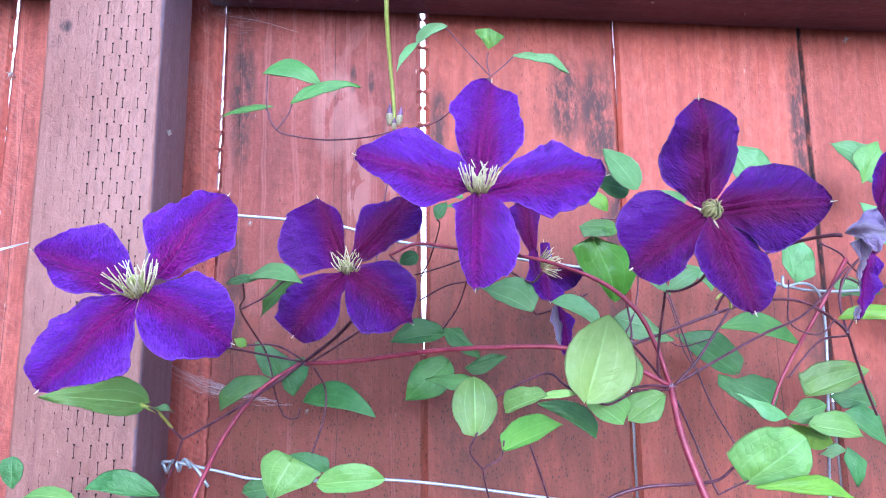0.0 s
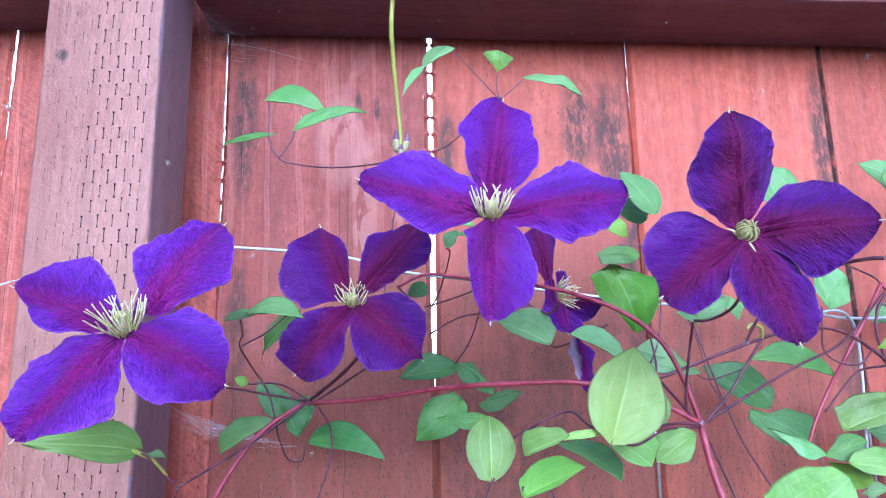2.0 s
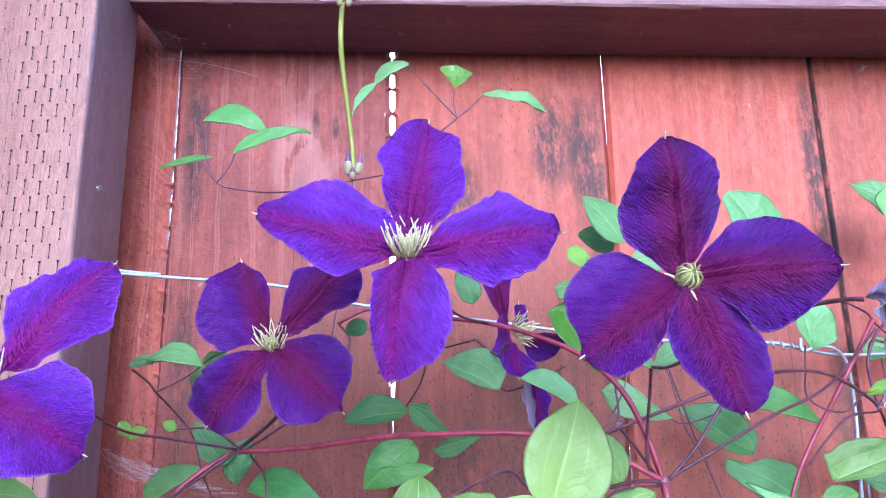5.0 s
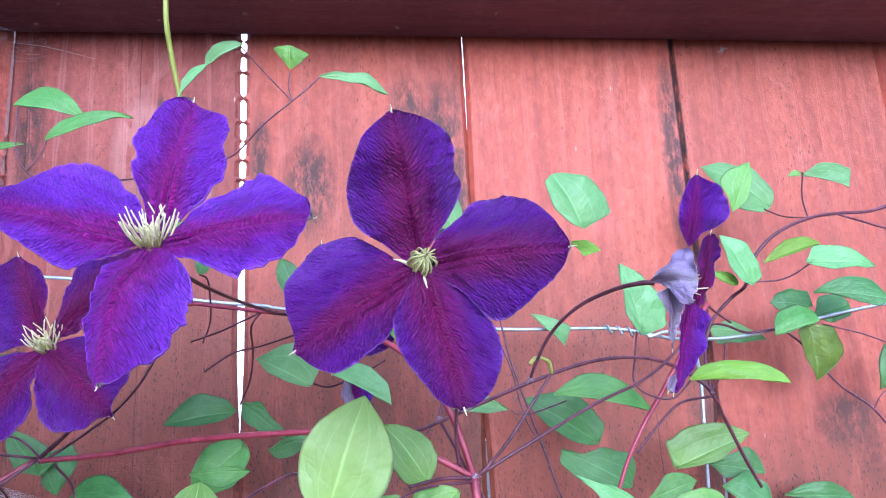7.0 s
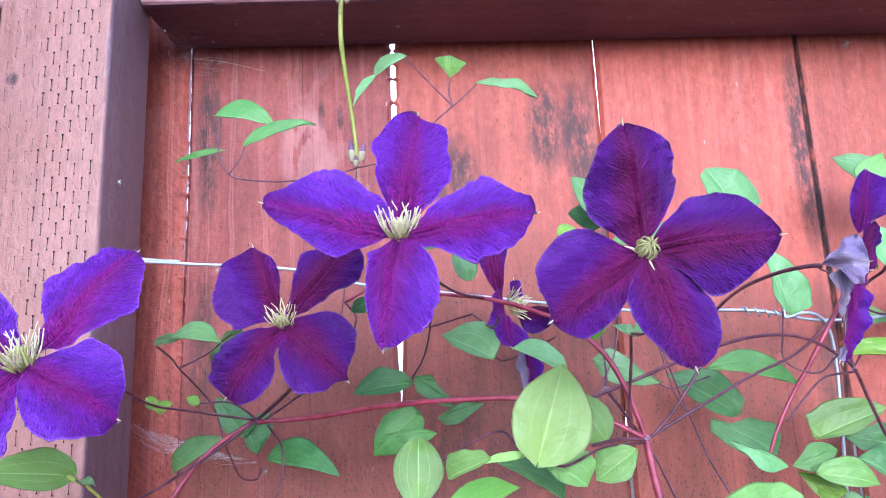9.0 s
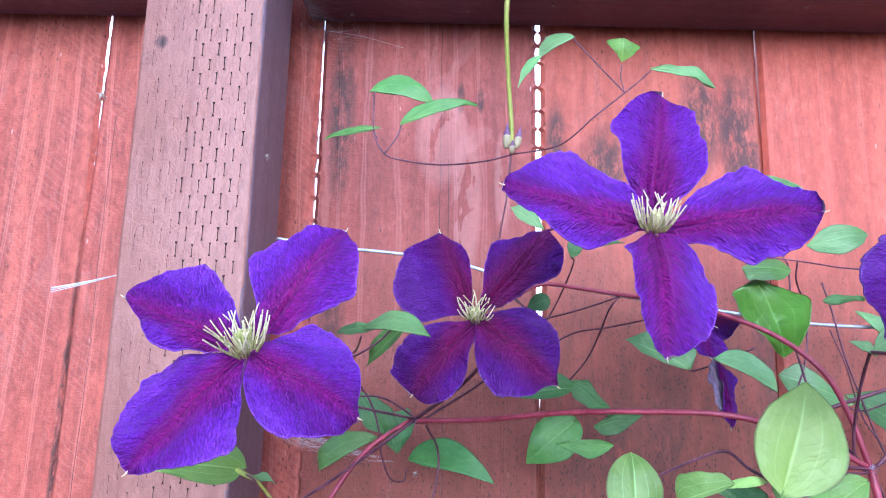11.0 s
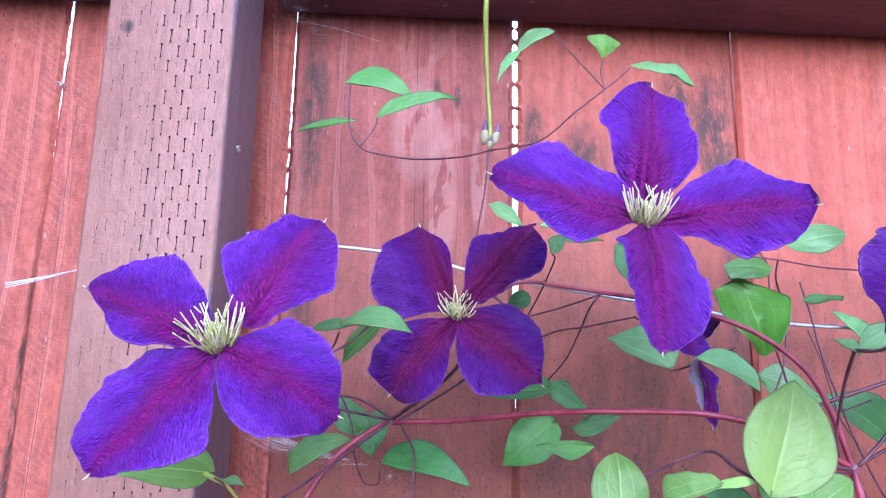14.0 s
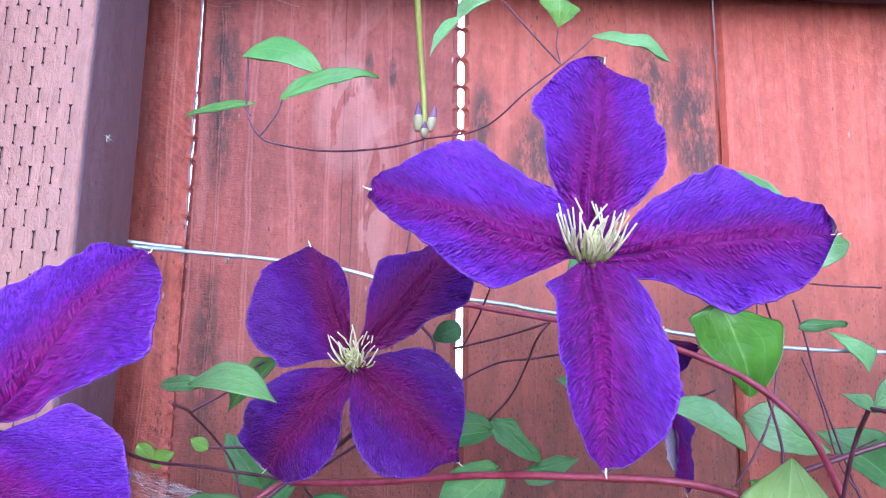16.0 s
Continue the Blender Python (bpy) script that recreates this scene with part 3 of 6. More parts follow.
HEART = ((0, 0.06), (0.025, 0.34), (0.08, 0.63), (0.19, 0.91), (0.36, 1.0), (0.53, 0.95), (0.71, 0.75), (0.85, 0.48), (0.94, 0.22), (0.98, 0.08), (1, 0.01))
ROUND = ((0, 0.10), (0.015, 0.40), (0.07, 0.70), (0.2, 0.93), (0.40, 1.0), (0.58, 0.96), (0.74, 0.80), (0.87, 0.55), (0.96, 0.25), (1, 0.02))
LANCE = ((0, 0.05), (0.06, 0.35), (0.15, 0.68), (0.3, 0.95), (0.45, 1.0), (0.6, 0.88), (0.78, 0.55), (0.92, 0.2), (1, 0.01))
SHAPES = {"heart": HEART, "round": ROUND, "lance": LANCE}
STATIONS = (0.0, 0.04, 0.1, 0.2, 0.32, 0.45, 0.58, 0.7, 0.8, 0.88, 0.94, 0.98, 1.0)
LEAF_STATIONS = (0.0, 0.03, 0.1, 0.25, 0.45, 0.65, 0.82, 0.93, 1.0)


def half_width(values, s, stations=STATIONS, blunt=True):
    """Half width at s of a petal or leaf whose half widths at the stations are given, in its own lengths."""
    w = (0.014, *values, 0.006)
    for i in range(len(stations) - 1):
        a, b = stations[i], stations[i + 1]
        if s <= b:
            t = (s - a) / (b - a)
            before, after = max(0, i - 1), min(len(w) - 1, i + 2)
            m0 = (w[i + 1] - w[before]) / (b - stations[before]) * (b - a) if i else w[1] - w[0]
            m1 = (w[after] - w[i]) / (stations[after] - a) * (b - a)
            low, high = min(w[i], w[i + 1]), max(w[i], w[i + 1])
            f = (2 * t ** 3 - 3 * t * t + 1) * w[i] + (t ** 3 - 2 * t * t + t) * m0 + (3 * t * t - 2 * t ** 3) * w[i + 1] + (t ** 3 - t * t) * m1
            return max(low - 0.02, min(high + 0.02, f)) if s < 0.98 or not blunt else low + (high - low) * math.sqrt(1 - t)
    return w[-1]


vine = empty("clematis_vine")
tagged(vine, "climbing clematis with twining purple-brown stems and green leaves on fence wires", "climbing plant")


def leaf(base, tip, width, turn=0, shape="heart", colour=GREEN, fold=0.15, arch=0.08, face=(0, -1, 0.25), seed=0):
    size, along, across, front = axes(base, tip, face, turn)
    lobes = 0.06 if shape != "lance" else 0.0
    rng = random.Random(seed)
    p1, p2, wav = rng.uniform(0, 6), rng.uniform(0, 6), rng.uniform(0.02, 0.055)
    sway, dip, skew = rng.uniform(-0.06, 0.06), rng.uniform(0.0, 0.10), rng.uniform(-0.16, 0.16)
    size, along, across, front = axes(base, tip, face, turn + rng.uniform(-16, 16))
    base = Vector(base)

    def at(s, v):
        w = outline(SHAPES[shape], s) * width / 2 * (1 + skew * v + 0.03 * math.sin(9 * s + p2) * v + 0.012 * math.sin(31 * s + p1) * v)
        x = size * (s - lobes * math.sin(min(1.0, abs(v) * 1.25) * math.pi / 2) ** 2 * max(0, 1 - s * 3.2))
        z = arch * size * 4 * s * (1 - s) + fold * w * abs(v) - 0.10 * w * v * v
        z += wav * size * abs(v) ** 2 * math.sin(7.5 * s + (p1 if v > 0 else p2)) - dip * size * max(0.0, s - 0.6) ** 2 * 4
        z += 0.012 * size * noise.noise(Vector((s * 6 + p1, v * 3, p2)))
        y = w * v + sway * size * math.sin(math.pi * s)
        return base + along * x + across * y + front * z

    bm = bmesh.new()
    sheet(bm, bm.loops.layers.uv.new("UVMap"), 22, 14, at, 0.0004, front)
    return part("leaf", bm, [colour, colour], vine)


def blade(base, tip, left, right, colour=GREEN, arch=0.06, seed=0):
    """A leaf with half widths of its own at seven places from base to tip, in leaf lengths."""
    size, along, across, front = axes(base, tip, (0, -1, 0.25), 0)
    rng = random.Random(seed)
    ph = [rng.uniform(0, 40) for _ in range(4)]
    base = Vector(base)
    fold, dip = rng.uniform(0.08, 0.3), rng.uniform(0.02, 0.16)
    lobed = max(left[1] + right[1], left[2]) > 0.24
    lobes = 0.04 + 0.10 * min(1.0, left[0] + right[0])

    def at(s, v):
        edge = abs(v)
        w = half_width(right if v > 0 else left, s, LEAF_STATIONS, False)
        y = w * v * (1 + edge ** 4 * (0.020 * noise.noise(Vector((s * 14, 5 if v > 0 else 0, ph[0]))) + 0.010 * noise.noise(Vector((s * 45, 5 if v > 0 else 0, ph[1])))))
        d = abs(y)
        x = s - (lobes * math.sin(min(1.0, edge * 1.2) * math.pi / 2) ** 2 * max(0.0, 1 - s * 4) if lobed else 0.0)
        z = arch * 4 * s * (1 - s) + fold * d - 0.5 * d * d - dip * max(0.0, s - 0.6) ** 2 * 2
        z += 0.05 * edge ** 2 * noise.noise(Vector((s * 4, 3 if v > 0 else 0, ph[2]))) * min(1, s * 4)
        z += 0.035 * noise.noise(Vector((s * 3 + ph[3], y * 5, ph[0])))
        z -= 0.010 * math.exp(-(d / 0.012) ** 2) * (1 - s)
        side = 0.30 * math.sin(math.pi * min(1.0, s * 1.02)) * (w / 0.5 + 0.25)
        z -= 0.008 * math.exp(-((d - side * 0.62) / 0.012) ** 2) * (1 - s)
        z += 0.006 * noise.noise(Vector(((s - d) * 16, y * 16, ph[1])))
        return base + size * (along * x + across * y + front * z)

    bm = bmesh.new()
    sheet(bm, bm.loops.layers.uv.new("UVMap"), 40, 24, at, 0.0004, front, 1.1)
    return part("leaf", bm, [colour, colour], vine)


def stem(points, r=1.0, r1=None, material=STEM, name="stem", knob=0.0):
    """r, r1: radii in millimetres at the two ends. knob: radius of a swollen pale node at the first end."""
    slim = 0.8 if material is STEM else 1.0
    r, r1 = r * slim, (r if r1 is None else r1) * slim
    bm = bmesh.new()
    tube(bm, spline(points, 7), r / 1000, r1 / 1000, 12, 0.12, 0.16)
    ob = part(name, bm, material, vine)
    if knob:
        rng = random.Random(int(points[0][0] * 1e5))
        bm = bmesh.new()
        at, k = Vector(points[0]), knob * 0.72 / 1000
        ball(bm, at, (k * 0.95, k * 0.95, k * 0.7), 12)
        ball(bm, at + Vector((0, 0, k * 0.55)), (k * 0.75, k * 0.75, k * 0.45), 12)
        for _ in range(22):
            d = Vector((rng.uniform(-1, 1), rng.uniform(-1, 0.4), rng.uniform(-0.8, 0.8))).normalized()
            tube(bm, [at + d * k * 0.7, at + d * k * 1.25, at + d * k * 1.6 + Vector((0, 0, -k * 0.3))], 0.00012, 0.00006, 4)
        part("stem_node", bm, NODE, ob, "pale grey fuzzy node")
    return ob


def sepal(parent, foot, tip, left, right, face, front_mat, back_mat, seed=0, arch=0.04, droop=0.10, ruffle=1.0, turn=0.0, raised=0.0, dents=()):
    """One petal. left, right: half widths at the stations; droop: how far the sides fall back; dents: (s, v, length,
    breadth, height) of single folds, all in petal lengths."""
    size, along, across, front = axes(foot, tip, face, turn)
    rng = random.Random(seed)
    ph = [rng.uniform(0, 50) for _ in range(6)]
    foot = Vector(foot) + front * raised

    def lateral(s, v):
        return v * half_width(right if v > 0 else left, s)

    def at(s, v):
        edge = abs(v)
        nib = 1 + (0.014 * noise.noise(Vector((s * 26, 9 if v > 0 else 0, ph[0]))) + 0.010 * noise.noise(Vector((s * 75, 9 if v > 0 else 0, ph[1])))) * edge ** 4
        y = lateral(s, v) * nib
        d = abs(y)
        near = min(1.0, s * 4)
        z = arch * 4 * s * (1 - s) - droop * 2.2 * d * d / 0.4
        z -= 0.022 * near * (1 - s) * math.exp(-(d / 0.014) ** 2)
        z -= 0.016 * near * (1 - s) * math.exp(-((d - 0.055) / 0.012) ** 2)
        z += 0.024 * near * math.exp(-((d - 0.032) / 0.018) ** 2) * (1 - 0.6 * s)
        z += ruffle * 0.085 * near * edge ** 2.2 * noise.noise(Vector((s * 5.5, 4 if v > 0 else 0, ph[2])))
        z += ruffle * 0.026 * near * edge ** 3 * noise.noise(Vector((s * 17, 4 if v > 0 else 0, ph[3])))
        z += ruffle * 0.075 * near * noise.noise(Vector((s * 3.2 + ph[4], y * 4.5, ph[5])))
        z += 0.026 * near * math.sin(math.pi * min(1.0, s * 1.05)) * noise.noise(Vector((y / (0.2 + 0.9 * s) * 9, s * 1.6, ph[3])))
        fan = s - 0.8 * d
        z += ruffle * 0.018 * near * noise.noise(Vector((fan * 15, y * 7, ph[0]))) * min(1.0, d * 10)
        z += 0.011 * near * (abs(noise.noise(Vector((fan * 34, y * 15, ph[1])))) - 0.25) * min(1.0, 0.25 + d * 6)
        for at_s, at_v, long, broad, high in dents:
            z += high * math.exp(-((s - at_s) / long) ** 2 - ((v - at_v) / broad) ** 2)
        return foot + size * (along * s + across * y + front * z)

    bm = bmesh.new()
    sheet(bm, bm.loops.layers.uv.new("UVMap"), 110, 44, at, 0.0006, front, 1.25, lateral)
    end = at(1.0, 0.0)
    ob = part("sepal", bm, [front_mat, back_mat], parent)
    bm = bmesh.new()
    tube(bm, spline((end - along * 0.0010, end + along * 0.0006, end + along * 0.0018 + front * 0.0005), 3), 0.00040, 0.00015, 6)
    part("sepal_tip", bm, CREAM, ob, "tiny cream point")
    return ob


def flower(label, centre, lift, count=34, spread=0.75, length=0.013, seed=1, closed=False):
    """The heart of a flower: stamens and pistil that point along lift. Its petals are added with sepal()."""
    ob = empty("clematis_flower", centre)
    tagged(ob, label, "flower", "clematis flowers")
    c = Vector(centre)
    rng = random.Random(seed)
    n = Vector(lift).normalized()
    u = n.orthogonal().normalized()
    w = n.cross(u)
    for k in range(count):
        bm = bmesh.new()
        a = k * 2.39996 + rng.uniform(-0.25, 0.25)
        r = math.sqrt((k + 0.5) / count)
        out = math.cos(a) * u + math.sin(a) * w
        lean = r * spread * rng.uniform(0.75, 1.2)
        size = length * rng.uniform(0.78, 1.12) * (0.72 + 0.33 * r)
        foot = c + out * (0.0034 if closed else 0.0052) * r + n * 0.001
        if closed:
            line = (foot, foot + (n * 0.4 + out * 0.30 * r) * size, foot + (n * 0.85 + out * 0.18 * r) * size, foot + (n * 1.0 - out * (0.34 * r)) * size)
        else:
            twist = out.cross(n) * rng.uniform(-0.3, 0.3)
            line = (foot, foot + (n * math.cos(lean * 1.15) + out * math.sin(lean * 1.15)) * size * 0.5, foot + (n * math.cos(lean) + out * math.sin(lean) * 0.95 + twist) * size)
        tube(bm, spline(line, 4), 0.00050, 0.00028, 6)
        for i, f in enumerate(bm.faces):
            f.material_index = 1 if (f.calc_center_median() - c).dot(n) < size * (0.42 if not closed else 0.93) else 0
        part("stamen", bm, [OLIVE if closed else CREAM, OLIVE], ob)
    for k in range(4 if closed else 0):
        a = 0.8 + k * 1.57
        out = math.cos(a) * u + math.sin(a) * w
        bm = bmesh.new()
        tube(bm, spline((c + out * 0.002, c + out * 0.0065 + n * 0.003, c + out * 0.0105 + n * 0.0045), 3), 0.0010, 0.0002, 6)
        part("bract", bm, CREAM, ob, "withered tan filament")
    bm = bmesh.new()
    for k in range(14):
        a = k * 2.39996
        r = math.sqrt((k + 0.5) / 14) * 0.0028
        foot = c + (math.cos(a) * u + math.sin(a) * w) * r
        tube(bm, spline((foot, foot + n * length * 0.4, foot + n * length * 0.62 + Vector((rng.uniform(-1, 1), 0, rng.uniform(-1, 1))) * 0.0012), 3), 0.0008, 0.0005, 5)
    ball(bm, c, (0.0024, 0.0024, 0.0024))
    part("pistil", bm, PISTIL, ob, "pale yellow pistil")
    return ob


# ---- ground ----
bm = bmesh.new()
bmesh.ops.create_grid(bm, x_segments=2, y_segments=2, size=400)
tagged(part("ground", bm, SOIL, smooth=False), "bare brown garden soil", "ground", kind="structure")

# Self-lit white sheet added far behind, so the board gaps show white.
bm = bmesh.new()
bmesh.ops.create_grid(bm, x_segments=1, y_segments=1, size=1, matrix=Matrix.Translation((0, 40, 24)) @ Matrix.Diagonal((60, 1, 24, 1)) @ pose(0, 0, 0, 90, 0, 0))
BACKDROP_GLOW = bpy.data.materials.new("white_backdrop_glow")
BACKDROP_GLOW.use_nodes = True
BACKDROP_GLOW.node_tree.nodes["Principled BSDF"].inputs["Emission Color"].default_value = (1.0, 0.97, 0.93, 1)
BACKDROP_GLOW.node_tree.nodes["Principled BSDF"].inputs["Emission Strength"].default_value = 1.8
tagged(part("backdrop", bm, BACKDROP_GLOW, smooth=False), "glowing white backdrop sheet added beyond the fence", "backdrop", kind="structure")

# ---- fence: boards, rail, post ----
FENCE_Y = 0.70
fence = empty("fence")
tagged(fence, "red-stained wooden fence of upright boards with narrow gaps", "fence", kind="structure")


SPLINTERS = []
rng = random.Random(11)
z = 1.2
while z < 1.82:
    SPLINTERS.append((z, rng.uniform(0.0013, 0.0026), rng.choice((1.0, 1.0, 0.8, 0.6))))
    z += rng.uniform(0.012, 0.023)


def splinters(z, depth, shift=0.0):
    """Narrow tongues of torn wood that bridge the gap."""
    z += shift
    return depth * min(1.0, sum(k * math.exp(-((z - c) / w) ** 2) for c, w, k in SPLINTERS if abs(z - c) < 0.006))


def beads(z, seed, depth, pitch):
    """Uneven bumps along a rough-sawn edge."""
    k = z / pitch
    f = abs(math.sin(math.pi * k + 0.6 * noise.noise(Vector((seed, 0, z * 25)))))
    return depth * (1 - f) ** 5 + 0.0006 * noise.noise(Vector((seed * 3.1, z * 90, 0)))


def board(left, right, y, material, seed, bump_l, bump_r, bevel_l=0.014, bevel_r=0.014, fine=150):
    """One upright board; bump_l, bump_r: how far its edges bulge into the gaps at a height."""
    bm = bmesh.new()
    rows = [0.02 + 1.2 * i / 12 for i in range(12)] + [1.22 + (1.83 - 1.22) * i / fine for i in range(fine + 1)]
    cols = [0.0, 0.02, 0.08, 0.25, 0.5, 0.75, 0.92, 0.98, 1.0]
    layers = []
    for back in (0, 1):
        layer = []
        for z in rows:
            lo = left - bump_l(z)
            hi = right + bump_r(z)
            row = []
            for f in cols:
                x = lo + (hi - lo) * f + back * (bevel_l * (1 - f) - bevel_r * f)
                edge = min(f, 1 - f)
                yy = y + back * 0.016 + (0.0035 if edge == 0 else 0.0) * (1 - 2 * back)
                if not back:
                    yy += 0.0007 * noise.noise(Vector((x * 60, seed, z * 4))) + 0.0016 * (f - 0.5) ** 2
                row.append(bm.verts.new((x, yy, z)))
            layer.append(row)
        layers.append(layer)
    f0, b0 = layers
    n, m = len(rows), len(cols)
    for i in range(n - 1):
        for j in range(m - 1):
            bm.faces.new((f0[i][j], f0[i][j + 1], f0[i + 1][j + 1], f0[i + 1][j]))
            bm.faces.new((b0[i][j + 1], b0[i][j], b0[i + 1][j], b0[i + 1][j + 1]))
        bm.faces.new((b0[i][0], f0[i][0], f0[i + 1][0], b0[i + 1][0]))
        bm.faces.new((f0[i][-1], b0[i][-1], b0[i + 1][-1], f0[i + 1][-1]))
    for j in range(m - 1):
        bm.faces.new((f0[-1][j], f0[-1][j + 1], b0[-1][j + 1], b0[-1][j]))
        bm.faces.new((f0[0][j + 1], f0[0][j], b0[0][j], b0[0][j + 1]))
    return part("board", bm, material, fence, smooth=False)


def opened(z, low, high, soft=0.02):
    """1 where a gap is open, 0 where the boards touch."""
    return max(0.0, min(1.0, (z - low) / soft)) * max(0.0, min(1.0, (high - z) / soft))


GAPS = (-0.94, -0.755, -0.57, -0.389, -0.190, 0.0, 0.1855, 0.366, 0.549, 0.735, 0.92, 1.10)
HALF = 0.0026
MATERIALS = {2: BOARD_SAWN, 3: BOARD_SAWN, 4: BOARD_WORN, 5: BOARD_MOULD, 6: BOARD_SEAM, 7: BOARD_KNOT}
for i, (a, b) in enumerate(zip(GAPS, GAPS[1:])):
    def left_edge(z, i=i):
        if i == 5:
            return -(HALF + 0.0002) * opened(z, 1.405, 1.80, 0.06) - 0.0003 * opened(z, 1.15, 1.80, 0.05) + splinters(z, 0.0042) * opened(z, 1.575, 1.83, 0.01) + 0.0002 * noise.noise(Vector((3, z * 90, 0)))
        if i == 4:
            return -0.0017 * opened(z, 1.46, 1.81, 0.14) - 0.0002 * opened(z, 1.66, 1.81, 0.05) + splinters(z, 0.0020, 0.007) * opened(z, 1.2, 1.69, 0.06) + 0.0006 * noise.noise(Vector((4, 0, z * 70)))
        if i == 3:
            return -0.0019 * opened(z, 1.56, 1.80, 0.06) - 0.0010 * opened(z, 1.66, 1.82, 0.05) + 0.0008 * noise.noise(Vector((9, 0, z * 70)))
        if i == 6:
            return -0.0013 * opened(z, 1.60, 1.80, 0.12) - 0.0016 * opened(z, 1.2, 1.42, 0.05)
        if i == 7:
            return -0.0020 * opened(z, 1.2, 1.42, 0.03)
        return 0.0

    def right_edge(z, i=i):
        if i == 4:
            return -(HALF + 0.0002) * opened(z, 1.405, 1.80, 0.06) - 0.0003 * opened(z, 1.15, 1.80, 0.05) + splinters(z, 0.0034) * opened(z, 1.575, 1.83, 0.01) + 0.0003 * noise.noise(Vector((5, z * 60, 0)))
        if i == 3:
            return -0.0016 * opened(z, 1.46, 1.81, 0.14) - 0.0002 * opened(z, 1.66, 1.81, 0.05) + splinters(z, 0.0020, 0.007) * opened(z, 1.2, 1.69, 0.06) + beads(z, 7, 0.0008, 0.03)
        if i == 2:
            return -0.0019 * opened(z, 1.56, 1.80, 0.06) - 0.0010 * opened(z, 1.66, 1.82, 0.05) + beads(z, 8, 0.0016, 0.03)
        if i == 5:
            return -0.0012 * opened(z, 1.60, 1.80, 0.12) - 0.0016 * opened(z, 1.2, 1.42, 0.05) + 0.0005 * noise.noise(Vector((2, 0, z * 80)))
        if i == 6:
            return -0.0020 * opened(z, 1.2, 1.42, 0.03)
        return 0.0

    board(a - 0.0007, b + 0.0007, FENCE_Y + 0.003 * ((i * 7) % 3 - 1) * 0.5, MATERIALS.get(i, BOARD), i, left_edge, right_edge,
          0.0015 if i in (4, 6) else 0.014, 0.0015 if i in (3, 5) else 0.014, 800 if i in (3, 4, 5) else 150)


def beam(name, x0, x1, y0, y1, z0, z1, slope, material, label, soft=0.004):
    """A long timber along x with rounded arrises; slope: rise per metre."""
    bm = bmesh.new()
    prof = []
    for cy, cz, start in ((y0 + soft, z0 + soft, 180), (y1 - soft, z0 + soft, 270), (y1 - soft, z1 - soft, 0), (y0 + soft, z1 - soft, 90)):
        for k in range(4):
            a = radians(start + 30 * k)
            prof.append((cy + soft * math.cos(a), cz + soft * math.sin(a)))
    rings = []
    n = max(2, int((x1 - x0) / 0.02))
    for i in range(n + 1):
        x = x0 + (x1 - x0) * i / n
        rings.append([bm.verts.new((x, y + 0.0006 * noise.noise(Vector((x * 20, k, 0))), z + slope * x + 0.0006 * noise.noise(Vector((x * 20, k, 5))))) for k, (y, z) in enumerate(prof)])
    for p, q in zip(rings, rings[1:]):
        for k in range(len(prof)):
            bm.faces.new((p[k], p[(k + 1) % len(prof)], q[(k + 1) % len(prof)], q[k]))
    bm.faces.new(reversed(rings[0]))
    bm.faces.new(rings[-1])
    bmesh.ops.recalc_face_normals(bm, faces=bm.faces)
    # front faces take the lit tone, all others the shaded one
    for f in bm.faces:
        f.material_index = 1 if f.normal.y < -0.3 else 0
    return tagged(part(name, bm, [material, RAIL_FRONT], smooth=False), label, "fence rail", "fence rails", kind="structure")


POST_L, POST_R, POST_F, POST_B = -0.289, -0.2005, 0.573, 0.640
for a, b in ((-0.95, POST_L - 0.001), (POST_R + 0.001, 1.10)):
    rail = beam("fence_rail", a, b, 0.616, 0.697, 1.739, 1.777, -0.0392, RAIL, "red-stained horizontal fence rail under the fence top, underside shade put into its colour")
    bm = bmesh.new()
    rng = random.Random(17)
    for row in range(5):
        x = a + 0.01 + (row % 2) * 0.011
        while x < b - 0.02:
            z = 1.7455 + row * 0.0062 - 0.0392 * x + rng.uniform(-0.0004, 0.0004)
            if rng.random() < 0.85:
                long, thin = rng.uniform(0.0075, 0.0115), rng.uniform(0.0003, 0.0005)
                bm.faces.new([bm.verts.new((x + long * u, 0.6148, z + thin * v)) for u, v in ((0, 0), (0.5, -1), (1, 0), (0.5, 1))])
            x += 0.0222
    tagged(part("incision", bm, SLIT, rail, "rows of short dark incised slits", smooth=False), kind="stuff")

post = empty("fence_post", (-0.245, 0.61, 0))
tagged(post, "square weathered wooden fence post with rows of incised slits", "fence post", kind="structure")
bm = bmesh.new()
prof, soft = [], 0.0035
for cx, cy, start in ((POST_L + soft, POST_F + soft, 180), (POST_R - soft, POST_F + soft, 270), (POST_R - soft, POST_B - soft, 0), (POST_L + soft, POST_B - soft, 90)):
    for k in range(5):
        a = radians(start + 22.5 * k)
        prof.append((cx + soft * math.cos(a), cy + soft * math.sin(a)))
rings = []
for i in range(121):
    z = 1.9 * i / 120
    rings.append([bm.verts.new((x + 0.0006 * noise.noise(Vector((z * 14, k, 0))), y + 0.0006 * noise.noise(Vector((z * 14, k, 9))), z)) for k, (x, y) in enumerate(prof)])
for p, q in zip(rings, rings[1:]):
    for k in range(len(prof)):
        bm.faces.new((p[k], p[(k + 1) % len(prof)], q[(k + 1) % len(prof)], q[k]))
bm.faces.new(reversed(rings[0]))
bm.faces.new(rings[-1])
bm.normal_update()
# faces turned right get the shade-coloured wood
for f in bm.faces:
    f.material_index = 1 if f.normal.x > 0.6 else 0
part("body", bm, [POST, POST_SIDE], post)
# Hidden strip added to stop light leaking through behind the post.
bm = bmesh.new()
